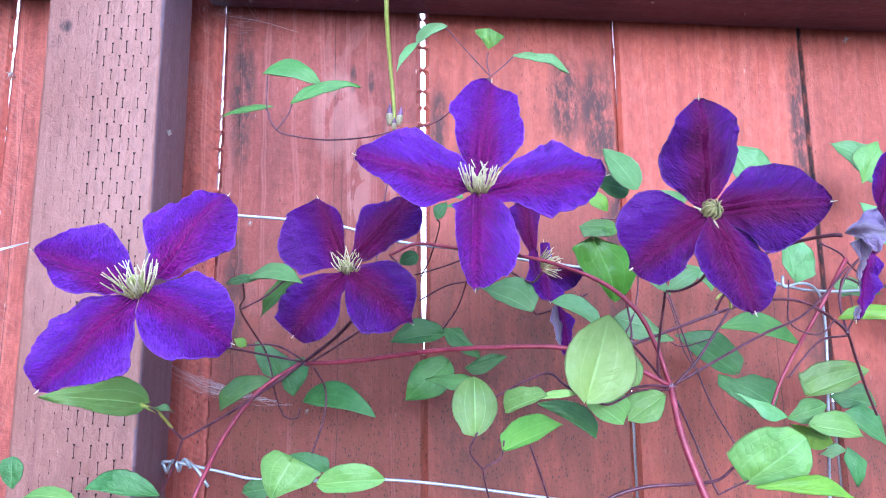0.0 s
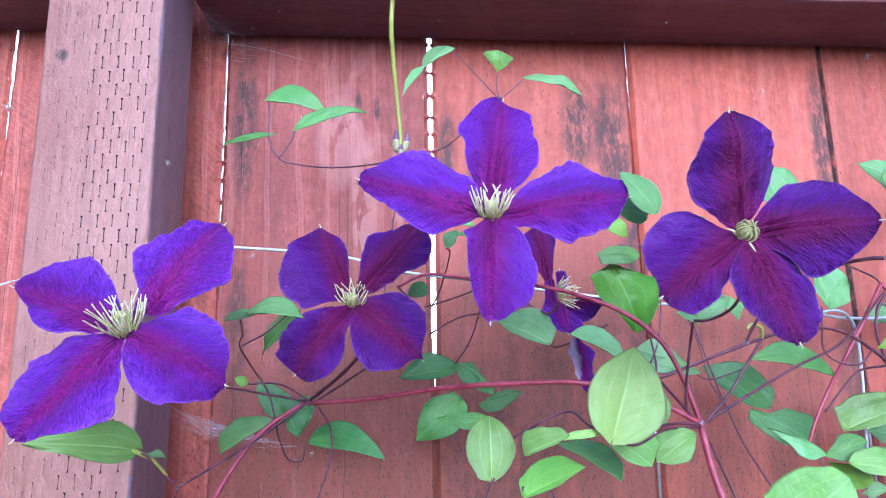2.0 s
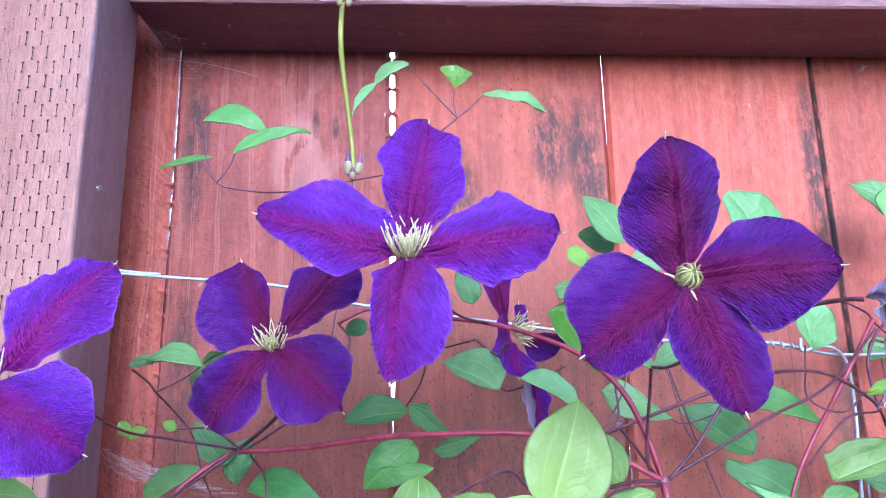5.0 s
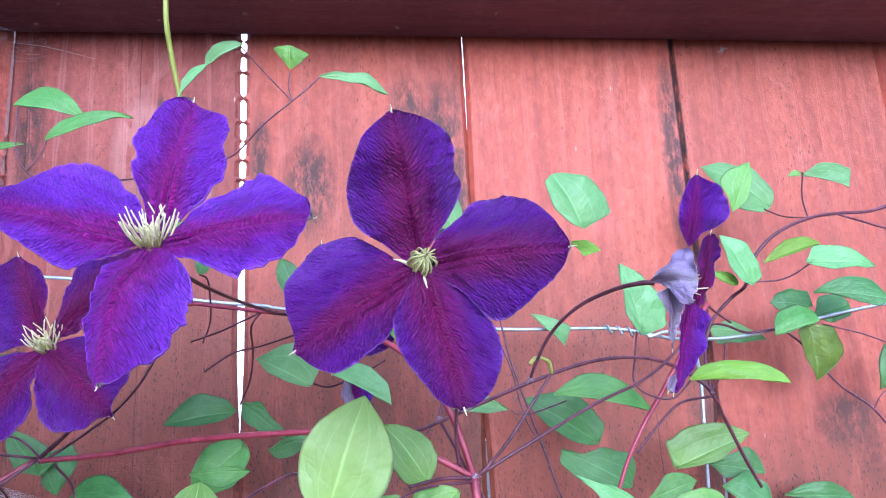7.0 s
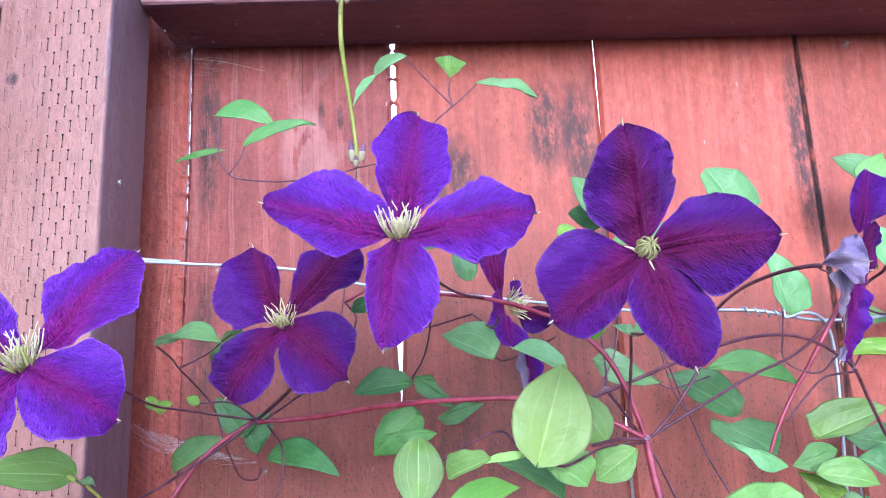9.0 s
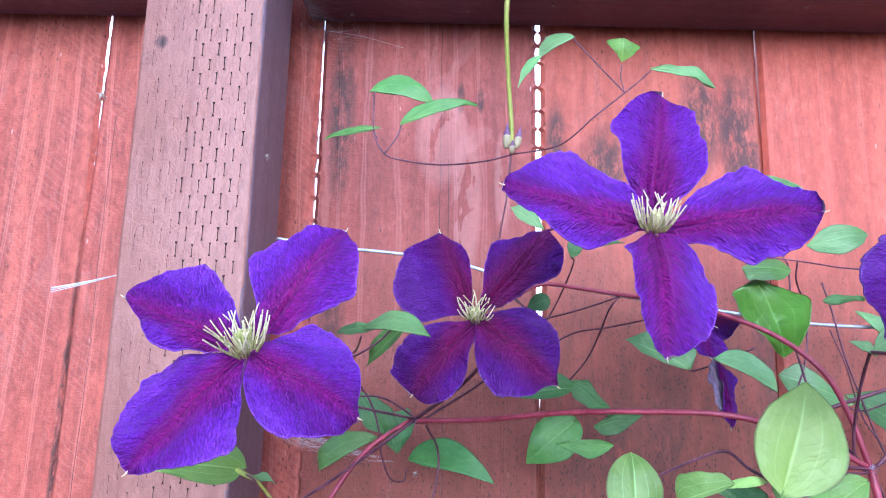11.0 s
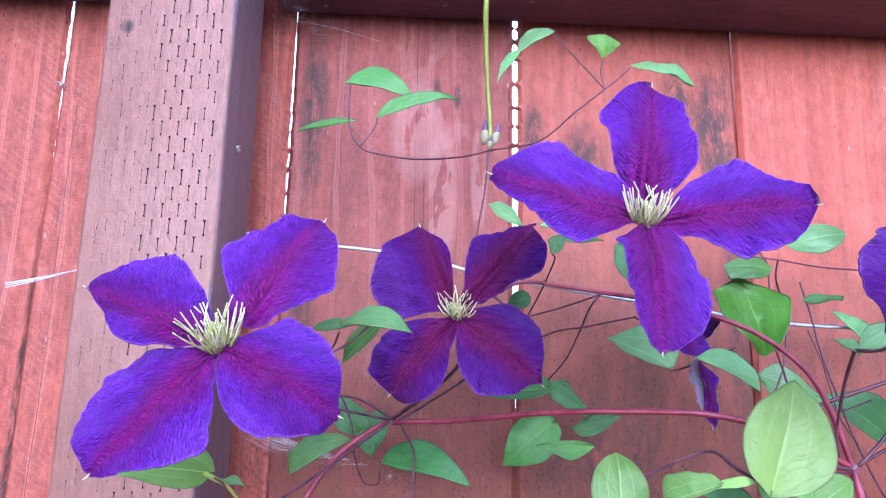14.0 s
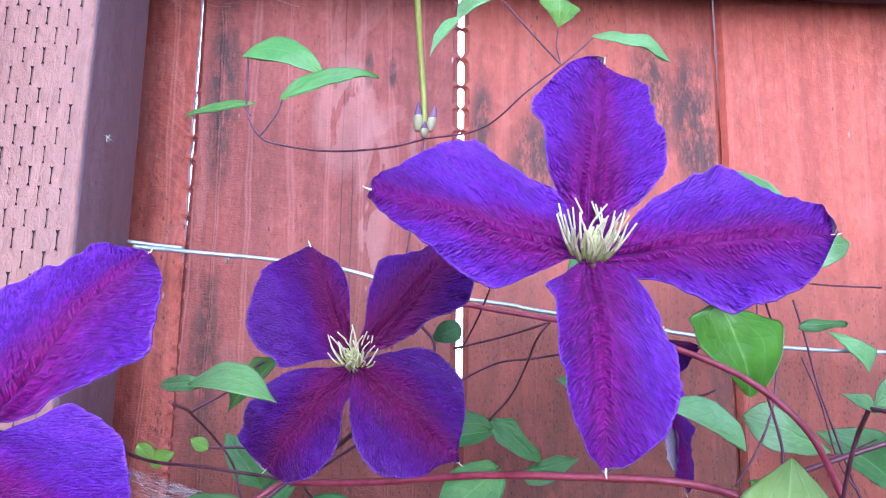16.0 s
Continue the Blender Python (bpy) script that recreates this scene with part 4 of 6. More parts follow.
bmesh.ops.create_cube(bm, size=1, matrix=Matrix.Translation((-0.2635, 0.6685, 0.9)) @ Matrix.Diagonal((0.051, 0.055, 1.8, 1)))
bmesh.ops.bevel(bm, geom=bm.edges[:], offset=0.002, segments=1, affect="EDGES")
part("nailing_strip", bm, POST, post, "narrow unseen strip between post and boards, added to block light", smooth=False)
bm = bmesh.new()
rng = random.Random(5)


def slit(x, z, wide, tall):
    """A lens-shaped cut with flared ends."""
    pts = [(-1, 0.5), (-0.24, 0.3), (-0.2, -0.3), (-0.8, -0.5), (0, -0.44), (0.8, -0.5), (0.2, -0.3), (0.24, 0.3), (1, 0.5), (0, 0.46)]
    vs = [bm.verts.new((x + wide * p, POST_F - 0.0009, z + tall * q)) for p, q in pts]
    bm.faces.new(vs)


for col in range(8):
    for row in range(60):
        z = 1.18 + row * 0.0222 + (col % 2) * 0.0111 + rng.uniform(-0.0006, 0.0006)
        x = POST_L + 0.0405 + col * 0.0056 + rng.uniform(-0.0005, 0.0005)
        if z < 1.8 and rng.random() < 0.93:
            slit(x, z, rng.uniform(0.0007, 0.0012), rng.uniform(0.0088, 0.0116))
for col in range(5):
    for row in range(26):
        z = 1.18 + row * 0.026 + (col * 0.37 % 1) * 0.026 + rng.uniform(-0.003, 0.003)
        if z < 1.8 and rng.random() < 0.75:
            slit(POST_L + 0.011 + col * 0.0063 + rng.uniform(-0.001, 0.001), z, 0.0004, rng.uniform(0.007, 0.012))
tagged(part("incision", bm, SLIT, post, "rows of narrow dark incised slits", smooth=False), kind="stuff")

# ---- flowers ----
bloom = flower("violet four-petalled clematis flower with cream stamens, before the post", (-0.1358, 0.3951, 1.4347), (-0.05, -0.6, 0.8), count=36, spread=0.66, length=0.0165, seed=1)
sepal(bloom, (-0.1358, 0.3951, 1.4347), (-0.19, 0.398, 1.4575),
      (0.051, 0.11, 0.208, 0.318, 0.404, 0.458, 0.488, 0.385, 0.29, 0.204, 0.133),
      (0.025, 0.044, 0.08, 0.136, 0.216, 0.232, 0.172, 0.095, 0.063, 0.03, 0.01),
      (0, -1, 0.5), VIOLET, LILAC, 10, arch=0.05, droop=0.06, dents=((0.62, 0.0, 0.10, 0.3, -0.03), (0.55, -0.85, 0.07, 0.35, 0.07)))
sepal(bloom, (-0.1358, 0.3951, 1.4347), (-0.1069, 0.4358, 1.4962),
      (0.015, 0.02, 0.068, 0.147, 0.241, 0.282, 0.24, 0.199, 0.148, 0.089, 0.032),
      (0.02, 0.031, 0.082, 0.17, 0.297, 0.394, 0.346, 0.287, 0.23, 0.179, 0.122),
      (0, -1, 0.5), VIOLET, LILAC, 11, arch=0.05, droop=0.10)
sepal(bloom, (-0.1358, 0.3951, 1.4347), (-0.1715, 0.3784, 1.3898),
      (0.067, 0.149, 0.281, 0.415, 0.476, 0.477, 0.453, 0.423, 0.361, 0.269, 0.098),
      (0.032, 0.081, 0.168, 0.275, 0.391, 0.363, 0.3, 0.231, 0.152, 0.086, 0.034),
      (0, -1, 0.5), VIOLET, LILAC, 12, arch=0.06, droop=0.12, dents=((0.36, 0.62, 0.10, 0.25, -0.06), (0.42, 0.95, 0.08, 0.3, 0.05)))
sepal(bloom, (-0.1358, 0.3951, 1.4347), (-0.0885, 0.3876, 1.4107),
      (0.029, 0.147, 0.262, 0.341, 0.383, 0.382, 0.336, 0.282, 0.218, 0.136, 0.034),
      (0.118, 0.165, 0.452, 0.502, 0.497, 0.47, 0.381, 0.314, 0.202, 0.082, 0.031),
      (0, -1, 0.5), VIOLET, LILAC, 13, arch=0.08, droop=0.14, raised=0.0012)
bloom = flower("small plum-violet four-petalled clematis flower with pale stamens", (-0.0471, 0.498, 1.4611), (0.0, -0.75, 0.65), count=34, spread=0.6, length=0.0115, seed=2)
sepal(bloom, (-0.0471, 0.498, 1.4611), (-0.0678, 0.5051, 1.5098),
      (0.014, 0.017, 0.044, 0.086, 0.131, 0.164, 0.165, 0.137, 0.074, 0.036, 0.015),
      (0.056, 0.143, 0.49, 0.558, 0.644, 0.669, 0.642, 0.578, 0.516, 0.43, 0.372),
      (0, -1, 0.33), PLUM, LILAC, 20, arch=0.03)
sepal(bloom, (-0.0471, 0.498, 1.4611), (-0.0045, 0.5103, 1.5135),
      (0.018, 0.028, 0.1, 0.154, 0.171, 0.238, 0.281, 0.244, 0.17, 0.008, 0.005),
      (0.028, 0.053, 0.093, 0.182, 0.261, 0.304, 0.252, 0.179, 0.142, 0.057, 0.017),
      (0, -1, 0.33), PLUM, LILAC, 21, arch=0.04, raised=0.0008)
sepal(bloom, (-0.0471, 0.498, 1.4611), (-0.0805, 0.497, 1.4209),
      (0.045, 0.095, 0.205, 0.35, 0.424, 0.452, 0.453, 0.437, 0.399, 0.359, 0.318),
      (0.042, 0.087, 0.152, 0.206, 0.27, 0.323, 0.33, 0.307, 0.256, 0.199, 0.139),
      (0, -1, 0.33), PLUM, LILAC, 22, arch=0.06, raised=0.0004)
sepal(bloom, (-0.0471, 0.498, 1.4611), (-0.006, 0.4788, 1.4255),
      (0.045, 0.096, 0.21, 0.314, 0.377, 0.397, 0.37, 0.315, 0.226, 0.087, 0.031),
      (0.083, 0.19, 0.38, 0.486, 0.47, 0.449, 0.358, 0.26, 0.154, 0.065, 0.024),
      (0, -1, 0.33), PLUM, LILAC, 23, arch=0.08, droop=0.14, raised=0.0014)
bloom = flower("large violet four-petalled clematis flower with cream stamens and purple midribs", (0.0298, 0.4169, 1.4908), (0.02, -0.6, 0.8), count=40, spread=0.6, length=0.0145, seed=3)
sepal(bloom, (0.0298, 0.4169, 1.4908), (-0.035, 0.4105, 1.5081),
      (0.071, 0.16, 0.291, 0.38, 0.536, 0.523, 0.457, 0.376, 0.287, 0.164, 0.061),
      (0.023, 0.041, 0.128, 0.253, 0.263, 0.216, 0.191, 0.154, 0.109, 0.062, 0.023),
      (-0.06, -1, 0.4), VIOLET, LILAC, 30, arch=0.04, raised=0.0004)
sepal(bloom, (0.0298, 0.4169, 1.4908), (0.0396, 0.4304, 1.5595),
      (0.033, 0.064, 0.116, 0.215, 0.292, 0.297, 0.252, 0.244, 0.222, 0.184, 0.024),
      (0.03, 0.057, 0.103, 0.164, 0.226, 0.242, 0.31, 0.308, 0.243, 0.178, 0.097),
      (-0.06, -1, 0.4), VIOLET, LILAC, 31, arch=0.02)
sepal(bloom, (0.0298, 0.4169, 1.4908), (0.0948, 0.4027, 1.4956),
      (0.032, 0.063, 0.131, 0.193, 0.26, 0.31, 0.283, 0.24, 0.187, 0.11, 0.042),
      (0.04, 0.083, 0.167, 0.294, 0.416, 0.452, 0.42, 0.339, 0.233, 0.162, 0.109),
      (-0.06, -1, 0.4), VIOLET, LILAC, 32, arch=0.04, raised=0.0008)
sepal(bloom, (0.0298, 0.4169, 1.4908), (0.0252, 0.3811, 1.435),
      (0.047, 0.111, 0.195, 0.168, 0.162, 0.155, 0.135, 0.111, 0.08, 0.055, 0.022),
      (0.037, 0.138, 0.252, 0.297, 0.318, 0.321, 0.294, 0.253, 0.204, 0.131, 0.07),
      (-0.06, -1, 0.4), VIOLET, LILAC, 33, arch=0.07, droop=0.16, raised=0.0014)
bloom = flower("large dark violet four-petalled clematis flower with a closed greenish centre", (0.1342, 0.374, 1.4694), (0.25, -0.85, 0.3), count=40, spread=0.75, length=0.0066, seed=4, closed=True)
sepal(bloom, (0.1342, 0.374, 1.4694), (0.1265, 0.3551, 1.5189),
      (0.033, 0.065, 0.158, 0.282, 0.363, 0.325, 0.347, 0.32, 0.256, 0.165, 0.066),
      (0.068, 0.125, 0.214, 0.342, 0.372, 0.361, 0.311, 0.254, 0.201, 0.116, 0.044),
      (0, -1, 0.02), PLUM, LILAC, 40, arch=0.03)
sepal(bloom, (0.1342, 0.374, 1.4694), (0.1817, 0.352, 1.4696),
      (0.036, 0.073, 0.134, 0.22, 0.381, 0.376, 0.319, 0.249, 0.179, 0.115, 0.054),
      (0.05, 0.107, 0.239, 0.371, 0.432, 0.409, 0.37, 0.312, 0.225, 0.136, 0.063),
      (0, -1, 0.02), PLUM, LILAC, 41, arch=0.03, raised=0.0010)
sepal(bloom, (0.1342, 0.374, 1.4694), (0.1458, 0.3606, 1.4202),
      (0.034, 0.068, 0.166, 0.257, 0.276, 0.258, 0.215, 0.177, 0.138, 0.094, 0.034),
      (0.035, 0.069, 0.166, 0.263, 0.311, 0.34, 0.34, 0.289, 0.23, 0.172, 0.093),
      (0, -1, 0.02), PLUM, LILAC, 42, arch=0.06, droop=0.16, raised=0.0024)
sepal(bloom, (0.1342, 0.374, 1.4694), (0.0931, 0.362, 1.4412),
      (0.049, 0.166, 0.415, 0.52, 0.516, 0.495, 0.454, 0.393, 0.247, 0.077, 0.028),
      (0.032, 0.062, 0.113, 0.183, 0.25, 0.271, 0.276, 0.268, 0.245, 0.17, 0.042),
      (0, -1, 0.02), PLUM, LILAC, 43, arch=0.05, droop=0.14, raised=0.0004)
bloom = flower("violet clematis flower half hidden behind the others, facing sideways", (0.0895, 0.5830, 1.4775), (0.75, -0.6, 0.1), count=30, spread=0.7, length=0.0135, seed=5)
sepal(bloom, (0.0824, 0.58, 1.4819), (0.0767, 0.588, 1.53),
      (0.029, 0.055, 0.089, 0.116, 0.145, 0.184, 0.232, 0.212, 0.183, 0.131, 0.046),
      (0.027, 0.049, 0.086, 0.131, 0.168, 0.198, 0.225, 0.225, 0.224, 0.135, 0.048),
      (0, -1, 0.3), PLUM, LILAC, 50, ruffle=0.7)
sepal(bloom, (0.082, 0.57, 1.4879), (0.0868, 0.538, 1.4457),
      (0.05, 0.107, 0.12, 0.136, 0.188, 0.24, 0.24, 0.169, 0.123, 0.087, 0.032),
      (0.012, 0.012, 0.011, 0.008, 0.012, 0.042, 0.143, 0.213, 0.229, 0.168, 0.128),
      (0, -1, 0.3), VIOLET, LILAC, 51, ruffle=1.2, droop=0.3)
sepal(bloom, (0.0942, 0.592, 1.4734), (0.1254, 0.6, 1.4744),
      (0.164, 0.383, 0.422, 0.469, 0.451, 0.399, 0.339, 0.227, 0.138, 0.071, 0.026),
      (0.022, 0.037, 0.062, 0.091, 0.124, 0.131, 0.125, 0.114, 0.07, 0.037, 0.015),
      (0, -1, 0.3), PLUM, LILAC, 52, ruffle=0.8)
sepal(bloom, (0.0958, 0.595, 1.4782), (0.0941, 0.602, 1.4989),
      (0.042, 0.087, 0.163, 0.202, 0.201, 0.2, 0.199, 0.198, 0.198, 0.197, 0.101),
      (0.031, 0.058, 0.105, 0.16, 0.193, 0.182, 0.173, 0.165, 0.158, 0.118, 0.042),
      (0, -1, 0.3), VIOLET, LILAC, 53, ruffle=0.6)
sepal(bloom, (0.0962, 0.56, 1.4444), (0.0995, 0.552, 1.4062),
      (0.013, 0.015, 0.018, 0.022, 0.037, 0.054, 0.07, 0.083, 0.068, 0.036, 0.015),
      (0.063, 0.141, 0.269, 0.285, 0.226, 0.195, 0.184, 0.155, 0.115, 0.086, 0.039),
      (0.5, -1, 0.1), VIOLET, LILAC, 54, ruffle=0.8)
sepal(bloom, (0.0956, 0.564, 1.4462), (0.0989, 0.557, 1.4117),
      (0.056, 0.123, 0.173, 0.197, 0.19, 0.177, 0.152, 0.121, 0.097, 0.054, 0.021),
      (0.021, 0.034, 0.057, 0.083, 0.074, 0.061, 0.062, 0.066, 0.053, 0.029, 0.012),
      (0.5, -1, 0.1), LILAC, VIOLET, 55, ruffle=0.8)
bloom = flower("fading clematis flower seen from the side with pale lilac petal backs", (0.2500, 0.4470, 1.4700), (0.92, 0.3, 0.1), count=12, spread=0.4, length=0.009, seed=6)
sepal(bloom, (0.249, 0.425, 1.4841), (0.2546, 0.42, 1.5148),
      (0.041, 0.084, 0.156, 0.349, 0.463, 0.483, 0.403, 0.336, 0.245, 0.091, 0.033),
      (0.037, 0.074, 0.137, 0.184, 0.195, 0.176, 0.154, 0.122, 0.096, 0.056, 0.021),
      (0, -1, 0.1), VIOLET, LILAC, 60, arch=0.05, ruffle=1.4, turn=-8)
sepal(bloom, (0.2346, 0.435, 1.4718), (0.2486, 0.42, 1.4696),
      (0.028, 0.052, 0.093, 0.142, 0.211, 0.358, 0.494, 0.473, 0.452, 0.294, 0.111),
      (0.075, 0.17, 0.328, 0.507, 0.725, 0.827, 0.694, 0.544, 0.412, 0.237, 0.082),
      (0, -1, 0.1), LILAC, VIOLET, 61, arch=0.10, ruffle=2.2, dents=((0.4, 0.1, 0.4, 0.2, 0.12), (0.45, 0.5, 0.4, 0.16, -0.10)))
sepal(bloom, (0.2403, 0.43, 1.468), (0.242, 0.44, 1.4429),
      (0.078, 0.178, 0.142, 0.095, 0.066, 0.051, 0.049, 0.048, 0.036, 0.02, 0.009),
      (0.047, 0.1, 0.189, 0.227, 0.203, 0.169, 0.138, 0.108, 0.078, 0.055, 0.026),
      (0, -1, 0.1), LILAC, VIOLET, 62, arch=0.06, ruffle=1.4)
sepal(bloom, (0.2589, 0.452, 1.4615), (0.2702, 0.452, 1.4955),
      (0.065, 0.101, 0.112, 0.126, 0.146, 0.169, 0.185, 0.196, 0.156, 0.118, 0.045),
      (0.024, 0.042, 0.071, 0.104, 0.104, 0.123, 0.126, 0.073, 0.061, 0.053, 0.025),
      (0, -1, 0.1), PLUM, LILAC, 63, ruffle=1.0, turn=15)
sepal(bloom, (0.2555, 0.45, 1.4652), (0.2429, 0.446, 1.4242),
      (0.018, 0.028, 0.044, 0.036, 0.027, 0.014, 0.01, 0.02, 0.029, 0.036, 0.04),
      (0.1, 0.27, 0.276, 0.283, 0.249, 0.198, 0.154, 0.116, 0.081, 0.056, 0.031),
      (0, -1, 0.1), VIOLET, LILAC, 64, ruffle=1.1, turn=-10)
sepal(bloom, (0.2429, 0.442, 1.4322), (0.2382, 0.44, 1.425),
      (0.036, 0.073, 0.134, 0.206, 0.2, 0.193, 0.187, 0.153, 0.093, 0.049, 0.019),
      (0.034, 0.066, 0.12, 0.182, 0.198, 0.214, 0.229, 0.241, 0.251, 0.129, 0.046),
      (0, -1, 0.1), LILAC, VIOLET, 65, ruffle=1.5)
# ---- leaves ----
stem([(-0.1565, 0.5141, 1.3652), (-0.1610, 0.5026, 1.3747), (-0.1680, 0.5026, 1.3782), (-0.1730, 0.5047, 1.3802)], 0.9, 1.5, STEM_GREEN)
blade((-0.08, 0.595, 1.6252), (-0.1273, 0.595, 1.6352), (0.043, 0.116, 0.238, 0.336, 0.351, 0.257, 0.161), (0.011, 0.01, 0.007, 0.006, 0.006, 0.005, 0.004), LEAF, seed=1)
blade((-0.1042, 0.595, 1.6091), (-0.0499, 0.595, 1.6257), (0.015, 0.021, 0.03, 0.033, 0.022, 0.006, 0.005), (0.036, 0.093, 0.173, 0.153, 0.127, 0.078, 0.033), LEAF, seed=2)
blade((-0.1184, 0.595, 1.6072), (-0.161, 0.6055, 1.6027), (0.02, 0.039, 0.08, 0.089, 0.081, 0.044, 0.019), (0.02, 0.04, 0.065, 0.058, 0.046, 0.026, 0.012), LEAF, seed=3)
blade((0.0199, 0.6055, 1.681), (-0.0059, 0.6076, 1.6655), (0.062, 0.178, 0.302, 0.381, 0.323, 0.235, 0.094), (0.014, 0.019, 0.029, 0.031, 0.031, 0.018, 0.01), MINT, seed=4)
blade((-0.0035, 0.6076, 1.668), (-0.0209, 0.6002, 1.64), (0.027, 0.064, 0.14, 0.147, 0.132, 0.07, 0.03), (0.017, 0.029, 0.054, 0.057, 0.022, 0.005, 0.005), MINT, seed=5)
blade((0.0542, 0.6055, 1.6617), (0.0549, 0.6, 1.6769), (0.065, 0.19, 0.452, 0.624, 0.793, 0.41, 0.162), (0.038, 0.099, 0.229, 0.403, 0.575, 0.722, 0.608), YOUNG, seed=6)
blade((0.0745, 0.6055, 1.6557), (0.1222, 0.6129, 1.6442), (0.013, 0.017, 0.024, 0.019, 0.007, 0.005, 0.004), (0.023, 0.048, 0.102, 0.147, 0.182, 0.113, 0.046), MINT, seed=7)
leaf((0.1605, 0.5740, 1.5350), (0.1367, 0.5740, 1.5652), 0.0283, 0, "heart", MINT, 0.15, 0.08, seed=8)
leaf((0.1600, 0.5950, 1.5378), (0.1358, 0.5950, 1.5452), 0.0244, 0, "heart", GREEN, 0.15, 0.08, seed=9)
leaf((0.1260, 0.5740, 1.5294), (0.1391, 0.5740, 1.5171), 0.0127, 0, "heart", LIME, 0.15, 0.08, seed=10)
blade((0.1414, 0.5582, 1.5002), (0.1122, 0.553, 1.5012), (0.04, 0.104, 0.184, 0.176, 0.167, 0.106, 0.044), (0.052, 0.144, 0.26, 0.277, 0.294, 0.285, 0.272), LEAF, seed=11)
blade((0.1252, 0.563, 1.4921), (0.1423, 0.575, 1.4483), (0.357, 0.358, 0.36, 0.291, 0.192, 0.119, 0.062), (0.051, 0.141, 0.389, 0.639, 0.536, 0.361, 0.225), LIME_DEEP, seed=12)
blade((0.0732, 0.541, 1.4403), (0.0417, 0.556, 1.4571), (0.265, 0.34, 0.478, 0.511, 0.368, 0.188, 0.076), (0.04, 0.074, 0.107, 0.122, 0.117, 0.063, 0.027), MINT, seed=13)
blade((0.0871, 0.535, 1.445), (0.119, 0.53, 1.4269), (0.011, 0.01, 0.007, 0.007, 0.011, 0.017, 0.009), (0.065, 0.188, 0.298, 0.338, 0.288, 0.228, 0.107), MINT, seed=14)
blade((0.0923, 0.4595, 1.3823), (0.1089, 0.4657, 1.4304), (0.12, 0.273, 0.409, 0.431, 0.366, 0.225, 0.094), (0.074, 0.233, 0.335, 0.361, 0.304, 0.178, 0.075), BRIGHT, seed=15)
blade((0.1508, 0.506, 1.3826), (0.1275, 0.506, 1.3673), (0.066, 0.193, 0.327, 0.441, 0.431, 0.28, 0.109), (0.047, 0.128, 0.267, 0.358, 0.293, 0.199, 0.08), PALE, seed=16)
blade((0.0992, 0.49, 1.3815), (0.1203, 0.49, 1.366), (0.067, 0.16, 0.214, 0.252, 0.201, 0.131, 0.053), (0.044, 0.12, 0.281, 0.472, 0.618, 0.575, 0.502), PALE, seed=17)
blade((0.19, 0.595, 1.4215), (0.1453, 0.595, 1.4397), (0.017, 0.029, 0.055, 0.139, 0.194, 0.222, 0.12), (0.032, 0.077, 0.158, 0.224, 0.265, 0.211, 0.085), MINT, seed=18)
blade((0.0302, 0.478, 1.3631), (0.0306, 0.486, 1.3958), (0.098, 0.215, 0.35, 0.406, 0.353, 0.245, 0.129), (0.196, 0.25, 0.361, 0.404, 0.375, 0.28, 0.156), PALE, seed=19)
blade((0.0678, 0.4533, 1.3845), (0.0458, 0.4637, 1.3751), (0.078, 0.217, 0.286, 0.378, 0.402, 0.414, 0.252), (0.019, 0.035, 0.064, 0.062, 0.061, 0.06, 0.047), PALE, seed=20)
blade((0.0476, 0.471, 1.3543), (0.0852, 0.495, 1.3667), (0.021, 0.041, 0.063, 0.065, 0.036, 0.018, 0.009), (0.168, 0.205, 0.275, 0.287, 0.247, 0.139, 0.052), YOUNG, seed=21)
blade((0.0737, 0.5215, 1.378), (0.1108, 0.5215, 1.3557), (0.011, 0.01, 0.007, 0.006, 0.006, 0.005, 0.004), (0.036, 0.093, 0.202, 0.289, 0.313, 0.26, 0.179), GREEN, seed=22)
blade((0.2079, 0.5215, 1.3289), (0.2414, 0.511, 1.3552), (0.043, 0.114, 0.219, 0.311, 0.379, 0.305, 0.161), (0.421, 0.483, 0.529, 0.515, 0.462, 0.332, 0.248), PALE, seed=23)
blade((0.1981, 0.49, 1.3292), (0.2573, 0.49, 1.3224), (0.013, 0.015, 0.02, 0.026, 0.024, 0.014, 0.008), (0.021, 0.043, 0.09, 0.148, 0.17, 0.12, 0.049), LIME, seed=24)
blade((0.3044, 0.624, 1.3796), (0.3549, 0.624, 1.3981), (0.026, 0.059, 0.106, 0.136, 0.101, 0.065, 0.028), (0.295, 0.318, 0.367, 0.338, 0.273, 0.178, 0.083), PALE, seed=25)
blade((0.2777, 0.606, 1.3625), (0.3083, 0.606, 1.3719), (0.04, 0.104, 0.243, 0.259, 0.233, 0.122, 0.05), (0.031, 0.077, 0.174, 0.304, 0.288, 0.2, 0.11), LEAF, seed=26)
blade((0.2885, 0.595, 1.3576), (0.3285, 0.595, 1.3494), (0.034, 0.086, 0.134, 0.137, 0.113, 0.067, 0.029), (0.087, 0.2, 0.29, 0.363, 0.353, 0.221, 0.088), PALE, seed=27)
blade((0.2848, 0.616, 1.3568), (0.3156, 0.616, 1.3429), (0.043, 0.114, 0.268, 0.352, 0.332, 0.23, 0.094), (0.019, 0.036, 0.073, 0.122, 0.149, 0.132, 0.054), LIME, seed=28)
blade((0.3386, 0.658, 1.3772), (0.3775, 0.658, 1.369), (0.037, 0.095, 0.219, 0.168, 0.108, 0.057, 0.025), (0.03, 0.071, 0.161, 0.279, 0.398, 0.314, 0.192), GREEN, seed=29)
